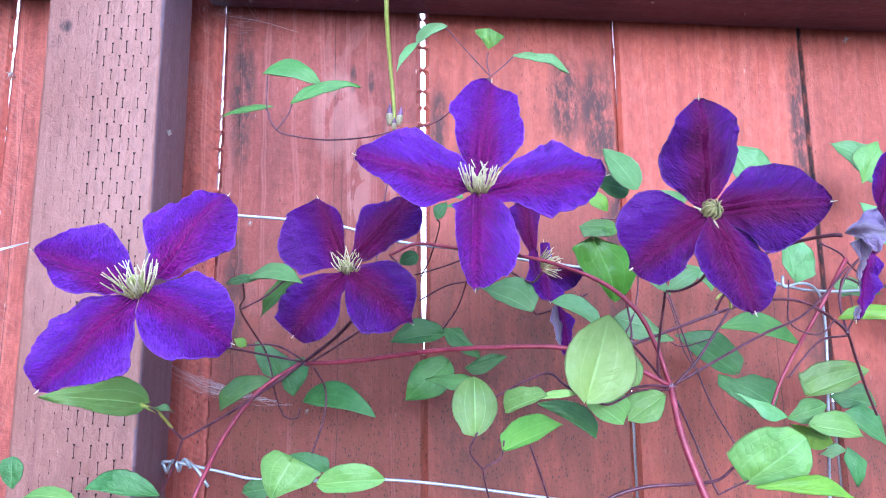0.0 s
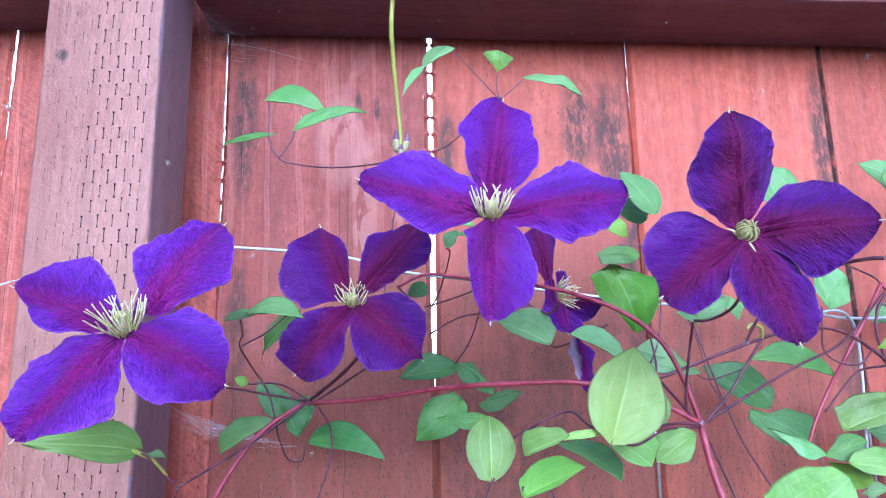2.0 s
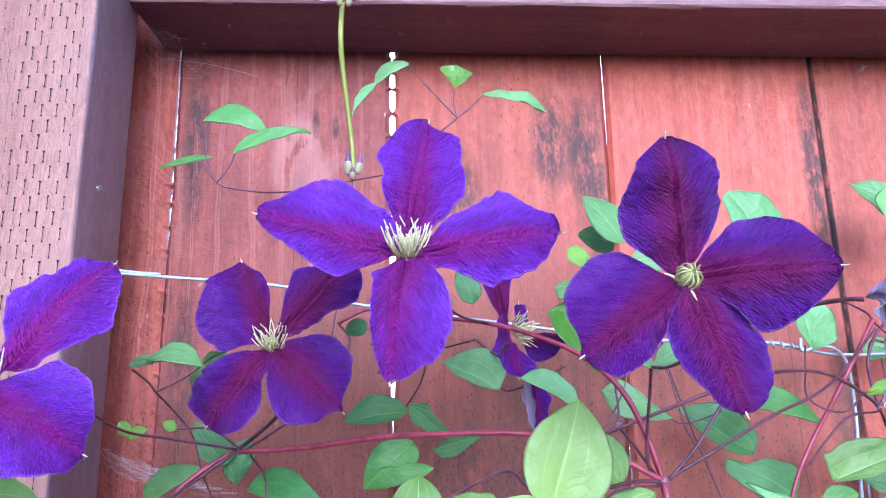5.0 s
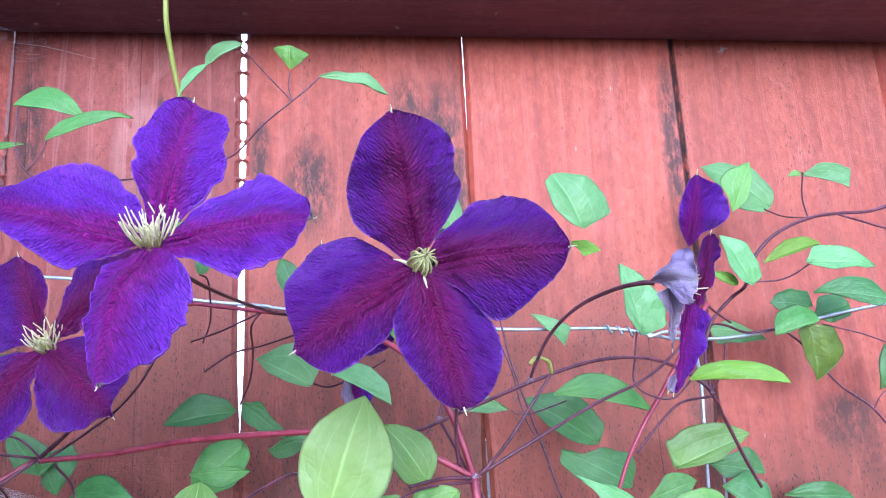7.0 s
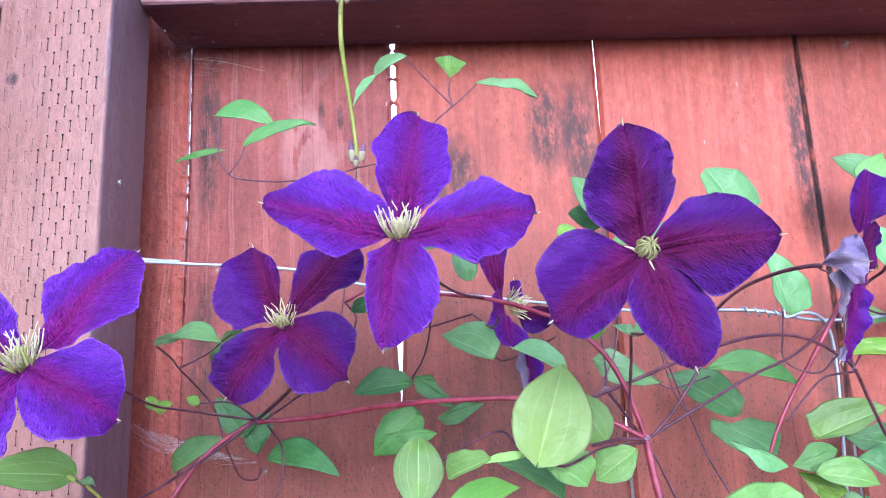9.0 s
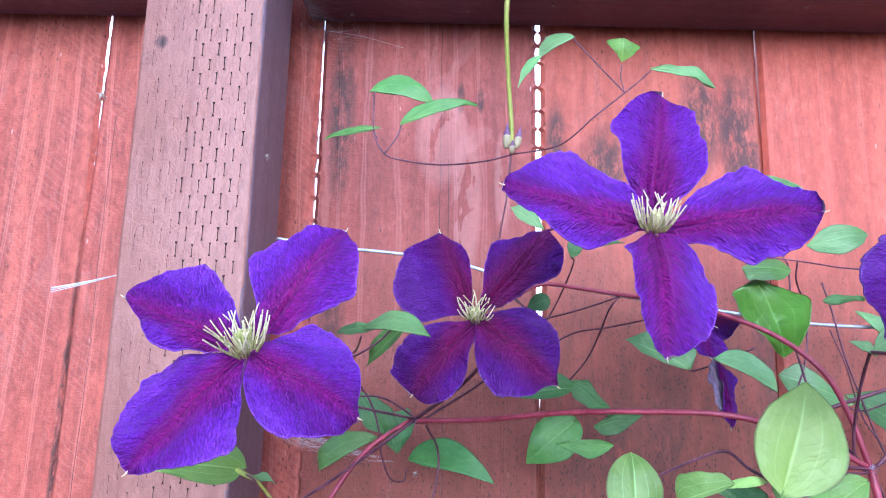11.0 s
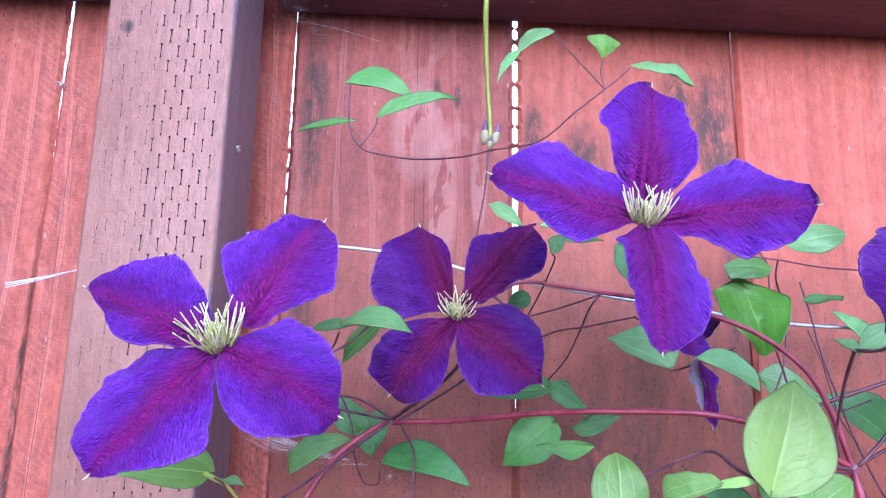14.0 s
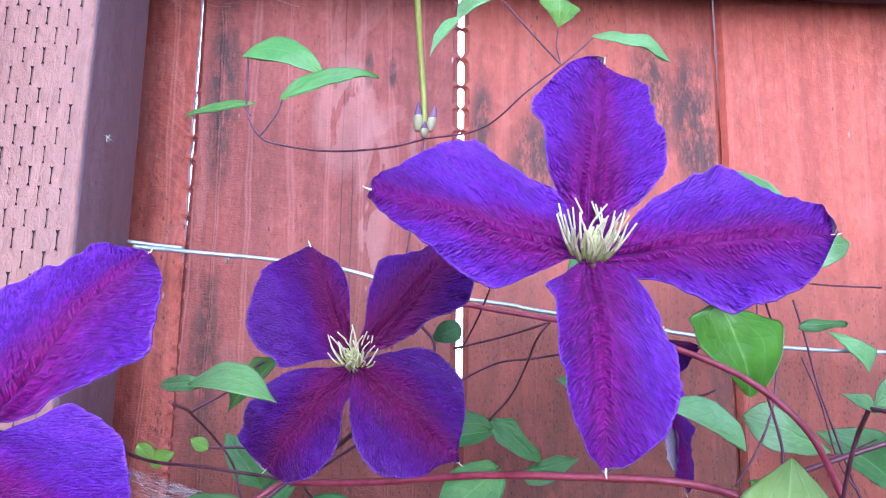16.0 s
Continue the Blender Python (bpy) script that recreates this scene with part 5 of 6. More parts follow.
blade((0.3413, 0.6475, 1.3629), (0.3764, 0.6475, 1.3379), (0.018, 0.031, 0.059, 0.062, 0.06, 0.035, 0.016), (0.07, 0.205, 0.444, 0.443, 0.412, 0.214, 0.086), GREEN, seed=30)
blade((0.3302, 0.6265, 1.3359), (0.3098, 0.6265, 1.3335), (0.047, 0.13, 0.307, 0.304, 0.195, 0.102, 0.042), (0.021, 0.043, 0.089, 0.15, 0.212, 0.112, 0.046), MINT, seed=31)
blade((0.3318, 0.6265, 1.3389), (0.3379, 0.6265, 1.3082), (0.04, 0.105, 0.224, 0.191, 0.158, 0.099, 0.041), (0.035, 0.089, 0.205, 0.346, 0.253, 0.154, 0.062), GREEN, seed=32)
blade((0.2133, 0.5635, 1.4285), (0.2749, 0.5708, 1.4167), (0.012, 0.013, 0.013, 0.009, 0.006, 0.006, 0.005), (0.042, 0.113, 0.219, 0.251, 0.208, 0.13, 0.053), LEAF, seed=33)
blade((0.2544, 0.642, 1.3978), (0.2067, 0.642, 1.4284), (0.2, 0.256, 0.323, 0.349, 0.275, 0.161, 0.065), (0.041, 0.108, 0.165, 0.176, 0.148, 0.078, 0.033), GREEN, seed=34)
blade((0.2217, 0.595, 1.3955), (0.2641, 0.595, 1.371), (0.147, 0.191, 0.24, 0.26, 0.229, 0.12, 0.049), (0.018, 0.034, 0.066, 0.254, 0.319, 0.365, 0.278), GREEN, seed=35)
blade((0.2588, 0.5687, 1.3654), (0.2229, 0.5687, 1.383), (0.018, 0.03, 0.058, 0.043, 0.006, 0.005, 0.004), (0.04, 0.106, 0.231, 0.255, 0.137, 0.073, 0.031), MINT, seed=36)
blade((0.3973, 0.637, 1.5601), (0.3547, 0.645, 1.5942), (0.113, 0.201, 0.259, 0.272, 0.216, 0.13, 0.053), (0.161, 0.236, 0.354, 0.299, 0.222, 0.131, 0.053), MINT, seed=37)
blade((0.3606, 0.616, 1.5494), (0.3776, 0.616, 1.5853), (0.032, 0.078, 0.157, 0.149, 0.132, 0.07, 0.03), (0.038, 0.098, 0.227, 0.384, 0.338, 0.176, 0.071), PALE, seed=38)
blade((0.4145, 0.616, 1.5743), (0.4413, 0.6055, 1.5615), (0.012, 0.01, 0.008, 0.006, 0.006, 0.005, 0.005), (0.057, 0.161, 0.385, 0.481, 0.57, 0.499, 0.453), MINT, seed=39)
leaf((0.4142, 0.6160, 1.5760), (0.4040, 0.6160, 1.5739), 0.0056, 20, "lance", PALE, 0.15, 0.08, seed=40)
blade((0.3422, 0.5666, 1.4908), (0.3267, 0.5666, 1.5213), (0.223, 0.26, 0.334, 0.325, 0.289, 0.184, 0.08), (0.053, 0.148, 0.219, 0.213, 0.162, 0.1, 0.041), MINT, seed=41)
blade((0.3521, 0.5656, 1.5027), (0.3906, 0.5656, 1.5142), (0.017, 0.028, 0.045, 0.051, 0.051, 0.028, 0.013), (0.028, 0.065, 0.141, 0.189, 0.19, 0.138, 0.067), LIME, seed=42)
blade((0.373, 0.552, 1.499), (0.4113, 0.548, 1.4948), (0.03, 0.072, 0.11, 0.11, 0.089, 0.06, 0.027), (0.085, 0.253, 0.283, 0.271, 0.198, 0.109, 0.045), MINT, seed=43)
blade((0.411, 0.619, 1.4903), (0.457, 0.6055, 1.4811), (0.013, 0.017, 0.024, 0.071, 0.127, 0.135, 0.055), (0.036, 0.092, 0.197, 0.268, 0.29, 0.222, 0.092), GREEN, seed=44)
blade((0.4196, 0.642, 1.4835), (0.3909, 0.642, 1.4876), (0.408, 0.414, 0.427, 0.444, 0.337, 0.244, 0.105), (0.026, 0.057, 0.126, 0.214, 0.204, 0.197, 0.088), GREEN, seed=45)
blade((0.3848, 0.6265, 1.4629), (0.4173, 0.6265, 1.4717), (0.017, 0.028, 0.046, 0.036, 0.037, 0.037, 0.017), (0.093, 0.268, 0.435, 0.453, 0.457, 0.354, 0.288), LEAF, seed=46)
blade((0.4511, 0.6475, 1.4837), (0.4244, 0.6475, 1.4766), (0.145, 0.354, 0.39, 0.438, 0.423, 0.22, 0.088), (0.087, 0.263, 0.304, 0.315, 0.325, 0.207, 0.083), GREEN, seed=47)
blade((0.4142, 0.637, 1.4672), (0.4183, 0.645, 1.4305), (0.227, 0.282, 0.257, 0.22, 0.155, 0.09, 0.037), (0.193, 0.422, 0.504, 0.576, 0.507, 0.269, 0.106), OLIVE_LEAF, seed=48)
blade((0.2685, 0.56, 1.4632), (0.2592, 0.56, 1.5045), (0.343, 0.386, 0.438, 0.389, 0.286, 0.166, 0.067), (0.034, 0.085, 0.147, 0.136, 0.103, 0.063, 0.027), MINT, seed=49)
blade((0.353, 0.658, 1.4724), (0.3942, 0.658, 1.463), (0.121, 0.285, 0.257, 0.219, 0.147, 0.078, 0.033), (0.032, 0.078, 0.177, 0.152, 0.083, 0.044, 0.02), MINT, seed=50)
blade((0.2876, 0.5425, 1.4329), (0.3401, 0.532, 1.4283), (0.011, 0.009, 0.006, 0.006, 0.006, 0.006, 0.005), (0.047, 0.128, 0.172, 0.21, 0.188, 0.145, 0.087), LIME, seed=51)
leaf((0.1356, 0.5162, 1.3889), (0.1151, 0.5162, 1.4169), 0.0253, 0, "heart", PALE, 0.15, 0.08, seed=52)
blade((0.2296, 0.553, 1.5174), (0.2466, 0.553, 1.5116), (0.042, 0.112, 0.262, 0.441, 0.325, 0.18, 0.072), (0.024, 0.053, 0.115, 0.177, 0.141, 0.092, 0.038), LIME, seed=53)
leaf((0.3374, 0.5740, 1.4906), (0.3220, 0.5740, 1.4992), 0.0084, 0, "lance", LIME, 0.15, 0.08, seed=54)
blade((0.2306, 0.53, 1.5225), (0.2166, 0.53, 1.5535), (0.53, 0.586, 0.632, 0.599, 0.502, 0.316, 0.156), (0.055, 0.156, 0.259, 0.32, 0.3, 0.25, 0.188), MINT, seed=55)
blade((0.2162, 0.637, 1.4859), (0.2386, 0.637, 1.4631), (0.016, 0.024, 0.042, 0.053, 0.029, 0.013, 0.007), (0.03, 0.072, 0.161, 0.253, 0.331, 0.363, 0.144), MINT, seed=56)
blade((0.3946, 0.6685, 1.3522), (0.4448, 0.6685, 1.3479), (0.016, 0.026, 0.048, 0.067, 0.083, 0.051, 0.022), (0.028, 0.065, 0.145, 0.186, 0.181, 0.127, 0.052), GREEN, seed=57)
leaf((0.4871, 0.6580, 1.4563), (0.4712, 0.6580, 1.4222), 0.0183, 0, "heart", GREEN, 0.15, 0.08, seed=58)
blade((0.154, 0.49, 1.4443), (0.1409, 0.49, 1.452), (0.031, 0.077, 0.174, 0.303, 0.195, 0.102, 0.042), (0.018, 0.031, 0.06, 0.098, 0.106, 0.057, 0.024), MINT, seed=59)
leaf((0.1524, 0.4900, 1.4473), (0.1742, 0.4900, 1.4599), 0.0120, -10, "lance", MINT, 0.15, 0.08, seed=60)
blade((-0.1034, 0.47, 1.453), (-0.0678, 0.4514, 1.4481), (0.012, 0.01, 0.008, 0.006, 0.006, 0.005, 0.004), (0.033, 0.082, 0.186, 0.247, 0.245, 0.163, 0.067), MINT, seed=61)
blade((-0.0942, 0.47, 1.4537), (-0.1214, 0.488, 1.4527), (0.019, 0.034, 0.068, 0.087, 0.067, 0.04, 0.018), (0.023, 0.05, 0.107, 0.113, 0.093, 0.051, 0.022), MINT, seed=62)
blade((-0.0881, 0.55, 1.4651), (-0.1191, 0.575, 1.4386), (0.032, 0.08, 0.181, 0.17, 0.139, 0.081, 0.034), (0.024, 0.052, 0.083, 0.087, 0.075, 0.048, 0.021), LEAF, seed=63)
blade((-0.1136, 0.595, 1.3934), (-0.1501, 0.595, 1.3725), (0.055, 0.156, 0.265, 0.375, 0.346, 0.296, 0.214), (0.012, 0.013, 0.015, 0.019, 0.022, 0.025, 0.012), LEAF, seed=64)
blade((-0.1136, 0.637, 1.3964), (-0.1352, 0.637, 1.4247), (0.274, 0.309, 0.373, 0.318, 0.239, 0.138, 0.06), (0.042, 0.112, 0.253, 0.249, 0.215, 0.152, 0.061), GREEN, seed=65)
blade((-0.1139, 0.642, 1.4045), (-0.1042, 0.642, 1.3811), (0.026, 0.058, 0.126, 0.173, 0.197, 0.117, 0.048), (0.712, 0.729, 0.767, 0.692, 0.53, 0.272, 0.103), GREEN, seed=66)
blade((-0.0969, 0.645, 1.377), (-0.0378, 0.612, 1.3665), (0.014, 0.018, 0.026, 0.016, 0.007, 0.008, 0.006), (0.1, 0.178, 0.246, 0.292, 0.25, 0.162, 0.078), GREEN, seed=67)
blade((-0.0824, 0.511, 1.3443), (-0.0938, 0.511, 1.3218), (0.439, 0.568, 0.697, 0.61, 0.433, 0.249, 0.118), (0.786, 0.753, 0.683, 0.499, 0.3, 0.156, 0.063), PALE, seed=68)
blade((-0.0708, 0.595, 1.3296), (-0.0997, 0.595, 1.3402), (0.13, 0.254, 0.261, 0.247, 0.199, 0.119, 0.049), (0.033, 0.083, 0.149, 0.144, 0.098, 0.052, 0.023), GREEN, seed=69)
blade((-0.0637, 0.511, 1.331), (-0.0235, 0.511, 1.3333), (0.057, 0.132, 0.154, 0.168, 0.149, 0.109, 0.062), (0.063, 0.157, 0.237, 0.264, 0.25, 0.183, 0.085), PALE, seed=70)
blade((-0.1061, 0.574, 1.32), (-0.1263, 0.574, 1.3176), (0.06, 0.171, 0.313, 0.339, 0.365, 0.273, 0.185), (0.058, 0.167, 0.319, 0.293, 0.267, 0.15, 0.061), GREEN, seed=71)
blade((0.0156, 0.616, 1.4287), (-0.0253, 0.606, 1.4224), (0.067, 0.193, 0.275, 0.35, 0.299, 0.179, 0.072), (0.032, 0.08, 0.133, 0.146, 0.12, 0.081, 0.034), GREEN, seed=72)
blade((0.017, 0.637, 1.4345), (0.0455, 0.637, 1.4103), (0.05, 0.139, 0.232, 0.211, 0.177, 0.112, 0.046), (0.035, 0.089, 0.204, 0.15, 0.109, 0.102, 0.065), GREEN, seed=73)
blade((0.0184, 0.629, 1.4063), (-0.0147, 0.629, 1.378), (0.152, 0.213, 0.315, 0.356, 0.275, 0.154, 0.067), (0.161, 0.254, 0.336, 0.371, 0.285, 0.16, 0.065), LEAF, seed=74)
blade((0.0357, 0.572, 1.3942), (0.001, 0.572, 1.3941), (0.021, 0.043, 0.074, 0.076, 0.064, 0.035, 0.016), (0.038, 0.1, 0.201, 0.263, 0.178, 0.095, 0.04), LEAF, seed=75)
blade((0.0347, 0.642, 1.4032), (0.068, 0.642, 1.412), (0.069, 0.201, 0.261, 0.254, 0.176, 0.096, 0.04), (0.024, 0.05, 0.108, 0.133, 0.141, 0.075, 0.032), GREEN, seed=76)
blade((-0.1715, 0.506, 1.3805), (-0.2178, 0.47, 1.3865), (0.1, 0.195, 0.264, 0.205, 0.126, 0.075, 0.032), (0.026, 0.111, 0.16, 0.138, 0.098, 0.059, 0.025), PALE, seed=77)
leaf((-0.1619, 0.4952, 1.3784), (-0.1465, 0.4848, 1.3760), 0.0054, -30, "lance", MINT, 0.15, 0.08, seed=78)
blade((-0.1668, 0.5215, 1.3237), (-0.2114, 0.5215, 1.3283), (0.052, 0.143, 0.243, 0.3, 0.276, 0.219, 0.102), (0.015, 0.023, 0.035, 0.042, 0.02, 0.005, 0.005), GREEN, seed=79)
blade((-0.2387, 0.49, 1.334), (-0.2404, 0.49, 1.3515), (0.047, 0.128, 0.294, 0.357, 0.374, 0.294, 0.18), (0.045, 0.123, 0.289, 0.379, 0.454, 0.375, 0.324), GREEN, seed=80)
leaf((-0.2157, 0.5215, 1.3209), (-0.2496, 0.5215, 1.3247), 0.0119, 20, "lance", PALE, 0.15, 0.08, seed=81)
leaf((0.0096, 0.5530, 1.5065), (0.0178, 0.5530, 1.5189), 0.0097, 0, "lance", GREEN, 0.15, 0.08, seed=82)
leaf((-0.0042, 0.5530, 1.4804), (-0.0170, 0.5530, 1.4748), 0.0112, 0, "heart", GREEN, 0.15, 0.08, seed=83)
blade((-0.002, 0.616, 1.5388), (-0.0257, 0.616, 1.5548), (0.026, 0.057, 0.126, 0.216, 0.23, 0.172, 0.071), (0.026, 0.057, 0.125, 0.157, 0.174, 0.102, 0.042), MINT, seed=84)
leaf((0.0494, 0.5950, 1.5247), (0.0124, 0.5950, 1.5251), 0.0095, 20, "lance", GREEN, 0.15, 0.08, seed=85)
leaf((0.0319, 0.6055, 1.5359), (0.0086, 0.6055, 1.5375), 0.0106, 20, "lance", MINT, 0.15, 0.08, seed=86)
leaf((0.0628, 0.5740, 1.4961), (0.0528, 0.5740, 1.5185), 0.0160, 0, "heart", GREEN, 0.15, 0.08, seed=87)
blade((0.1644, 0.5845, 1.5213), (0.2039, 0.5845, 1.5297), (0.056, 0.158, 0.225, 0.279, 0.241, 0.166, 0.067), (0.032, 0.077, 0.175, 0.232, 0.205, 0.135, 0.055), MINT, seed=88)
leaf((0.1671, 0.5740, 1.4841), (0.1927, 0.5740, 1.4863), 0.0082, -20, "lance", GREEN, 0.15, 0.08, seed=89)
leaf((-0.1317, 0.5950, 1.4197), (-0.1415, 0.5950, 1.4248), 0.0076, 0, "lance", LIME, 0.15, 0.08, seed=90)
leaf((-0.1558, 0.5635, 1.4248), (-0.1468, 0.5635, 1.4160), 0.0089, 0, "lance", LIME, 0.15, 0.08, seed=91)
leaf((-0.1488, 0.5635, 1.4154), (-0.1383, 0.5635, 1.4205), 0.0082, 0, "heart", LIME, 0.15, 0.08, seed=92)
blade((0.0639, 0.455, 1.3827), (0.0889, 0.466, 1.385), (0.014, 0.02, 0.032, 0.048, 0.052, 0.035, 0.016), (0.023, 0.048, 0.101, 0.113, 0.116, 0.071, 0.03), BRIGHT, seed=94)
# ---- stems ----
stem([(0.1605, 0.5215, 1.3880), (0.1522, 0.5215, 1.4150), (0.1404, 0.5215, 1.4380), (0.1213, 0.5320, 1.4576), (0.0948, 0.5425, 1.4710), (0.0708, 0.5530, 1.4792), (0.0419, 0.5687, 1.4857), (0.0172, 0.5740, 1.4902), (-0.0058, 0.5792, 1.4934), (-0.0244, 0.5740, 1.4840)], 1.8, 1.2, STEM_RED)
stem([(0.1605, 0.5215, 1.3880), (0.1621, 0.5162, 1.3664), (0.1652, 0.5110, 1.3477), (0.1730, 0.5058, 1.3207), (0.1829, 0.5005, 1.2961)], 2.3, 2.6, STEM_RED, knob=3.4)
stem([(-0.0854, 0.5782, 1.4056), (-0.0439, 0.5687, 1.4075), (0.0042, 0.5530, 1.4129), (0.0498, 0.5373, 1.4146), (0.0936, 0.5268, 1.4134), (0.1329, 0.5215, 1.4023), (0.1605, 0.5215, 1.3880)], 1.7, 1.7, STEM_RED, knob=2.6)
stem([(-0.0854, 0.5782, 1.4072), (-0.1100, 0.5635, 1.3876), (-0.1311, 0.5425, 1.3715), (-0.1512, 0.5184, 1.3580)], 1.3, 1.0, STEM)
stem([(-0.0854, 0.5782, 1.4072), (-0.0596, 0.5635, 1.4257), (-0.0439, 0.5425, 1.4412), (-0.0448, 0.5110, 1.4521), (-0.0460, 0.4931, 1.4587)], 1.6, 1.2, STEM)
stem([(-0.0814, 0.5782, 1.4064), (-0.0612, 0.5782, 1.4192), (-0.0406, 0.5740, 1.4331), (-0.0241, 0.5687, 1.4509), (-0.0159, 0.5687, 1.4714), (-0.0244, 0.5740, 1.4840)], 1.1, 0.9, STEM)
stem([(-0.0874, 0.5803, 1.4073), (-0.1080, 0.5719, 1.3934), (-0.1218, 0.5635, 1.3789), (-0.1355, 0.5530, 1.3555), (-0.1434, 0.5425, 1.3337), (-0.1484, 0.5373, 1.3190), (-0.1535, 0.5320, 1.2974)], 1.4, 1.7, STEM_RED)
stem([(-0.1512, 0.5184, 1.3580), (-0.1617, 0.5320, 1.3370), (-0.1743, 0.5425, 1.3164)], 0.9, 0.9, STEM)
stem([(-0.1512, 0.5184, 1.3580), (-0.1587, 0.5110, 1.3675), (-0.1627, 0.5005, 1.3762), (-0.1734, 0.5058, 1.3798)], 0.9, 0.8, STEM)
stem([(-0.0802, 0.5845, 1.4033), (-0.0727, 0.5950, 1.3869), (-0.0739, 0.5950, 1.3645), (-0.0843, 0.5950, 1.3337)], 1.0, 0.9, STEM)
stem([(-0.0997, 0.4480, 1.4469), (-0.1092, 0.4900, 1.4436), (-0.1219, 0.5320, 1.4407), (-0.1209, 0.5635, 1.4289), (-0.1132, 0.5740, 1.4146), (-0.1078, 0.5740, 1.3974), (-0.1092, 0.5950, 1.3831), (-0.1045, 0.6055, 1.3679), (-0.0966, 0.6160, 1.3656), (-0.0964, 0.6265, 1.3728)], 0.8, 0.8, STEM)
stem([(-0.1219, 0.5320, 1.4407), (-0.1076, 0.5425, 1.4505), (-0.0984, 0.5530, 1.4616), (-0.0899, 0.5530, 1.4663)], 0.8, 0.8, STEM)
stem([(-0.1317, 0.5950, 1.4201), (-0.1095, 0.5950, 1.4195), (-0.0858, 0.5803, 1.4073)], 0.9, 0.9, STEM)
stem([(-0.0246, 0.6370, 1.6017), (-0.0462, 0.6265, 1.5926), (-0.0761, 0.6055, 1.5832), (-0.1012, 0.5950, 1.5829), (-0.1147, 0.5950, 1.5880), (-0.1227, 0.5950, 1.6039), (-0.1237, 0.5950, 1.6347)], 0.9, 0.7, STEM)
stem([(-0.1147, 0.5950, 1.5880), (-0.1062, 0.5950, 1.6006), (-0.1033, 0.5950, 1.6096)], 0.7, 0.7, STEM)
stem([(-0.1203, 0.5950, 1.5997), (-0.1241, 0.5950, 1.6058)], 0.7, 0.7, STEM)
stem([(-0.0246, 0.6370, 1.6017), (0.0102, 0.6212, 1.6035), (0.0355, 0.6076, 1.6213), (0.0555, 0.6055, 1.6370)], 0.8, 0.7, STEM)
stem([(0.0555, 0.6055, 1.6370), (0.0382, 0.6055, 1.6572), (0.0199, 0.6055, 1.6795)], 0.7, 0.7, STEM)
stem([(0.0555, 0.6055, 1.6370), (0.0530, 0.6055, 1.6488), (0.0541, 0.6055, 1.6587)], 0.6, 0.6, STEM)
stem([(0.0555, 0.6055, 1.6370), (0.0659, 0.6055, 1.6459), (0.0745, 0.6055, 1.6543)], 0.7, 0.7, STEM)
stem([(-0.0247, 0.6370, 1.6052), (-0.0245, 0.6328, 1.6212), (-0.0266, 0.6244, 1.6481), (-0.0287, 0.6076, 1.6755), (-0.0291, 0.5950, 1.6988), (-0.0261, 0.5866, 1.7289), (-0.0192, 0.5845, 1.7629)], 1.7, 2.0, STEM_GREEN)
stem([(-0.0247, 0.5792, 1.7182), (-0.0357, 0.5792, 1.7175), (-0.0500, 0.5792, 1.7215), (-0.0652, 0.5740, 1.7259)], 0.7, 0.5, STEM)
stem([(-0.0247, 0.5792, 1.7182), (-0.0149, 0.5761, 1.7178), (-0.0122, 0.5740, 1.7263)], 0.7, 0.5, STEM)
stem([(-0.0247, 0.6370, 1.6037), (-0.0280, 0.6391, 1.5685), (-0.0318, 0.6422, 1.5472), (-0.0367, 0.6475, 1.5119), (-0.0421, 0.6475, 1.4736)], 0.9, 0.8, STEM)
stem([(-0.0061, 0.5950, 1.4722), (0.0153, 0.5845, 1.4770), (0.0337, 0.5719, 1.4821), (0.0420, 0.5698, 1.4855)], 0.8, 0.8, STEM)
stem([(-0.0033, 0.6160, 1.4549), (0.0179, 0.6055, 1.4651), (0.0370, 0.5950, 1.4676), (0.0629, 0.5740, 1.4718)], 0.8, 0.8, STEM)
stem([(0.0152, 0.6370, 1.4332), (0.0260, 0.6160, 1.4476), (0.0322, 0.5950, 1.4641), (0.0354, 0.5740, 1.4770), (0.0420, 0.5698, 1.4855)], 0.8, 0.8, STEM)
stem([(-0.0018, 0.6055, 1.4723), (0.0056, 0.5950, 1.4861), (0.0121, 0.5635, 1.5038), (0.0096, 0.5530, 1.5065)], 0.7, 0.7, STEM)
stem([(0.0759, 0.5488, 1.4406), (0.0832, 0.5635, 1.4391), (0.1017, 0.5635, 1.4455), (0.1160, 0.5530, 1.4523)], 0.8, 0.8, STEM)
stem([(0.1316, 0.5425, 1.4117), (0.1658, 0.5373, 1.4244), (0.1967, 0.5320, 1.4357), (0.2305, 0.5425, 1.4450), (0.2593, 0.5530, 1.4472), (0.2838, 0.5687, 1.4441), (0.3036, 0.5792, 1.4353), (0.3140, 0.5803, 1.4256), (0.3273, 0.5950, 1.4070), (0.3456, 0.6160, 1.3827), (0.3611, 0.6318, 1.3629)], 1.4, 1.4, STEM)
stem([(0.1450, 0.5530, 1.4177), (0.1470, 0.5582, 1.4286), (0.1488, 0.5740, 1.4504), (0.1528, 0.5950, 1.4678), (0.1558, 0.5950, 1.4920), (0.1559, 0.5950, 1.5107)], 1.0, 0.8, STEM)
stem([(0.1450, 0.5530, 1.4177), (0.1525, 0.5373, 1.4025), (0.1576, 0.5236, 1.3902)], 1.2, 1.0, STEM, knob=2.6)
stem([(0.1506, 0.4900, 1.4466), (0.1527, 0.5058, 1.4322), (0.1521, 0.5162, 1.4111), (0.1532, 0.5215, 1.3949), (0.1578, 0.5215, 1.3858)], 1.2, 1.2, STEM)
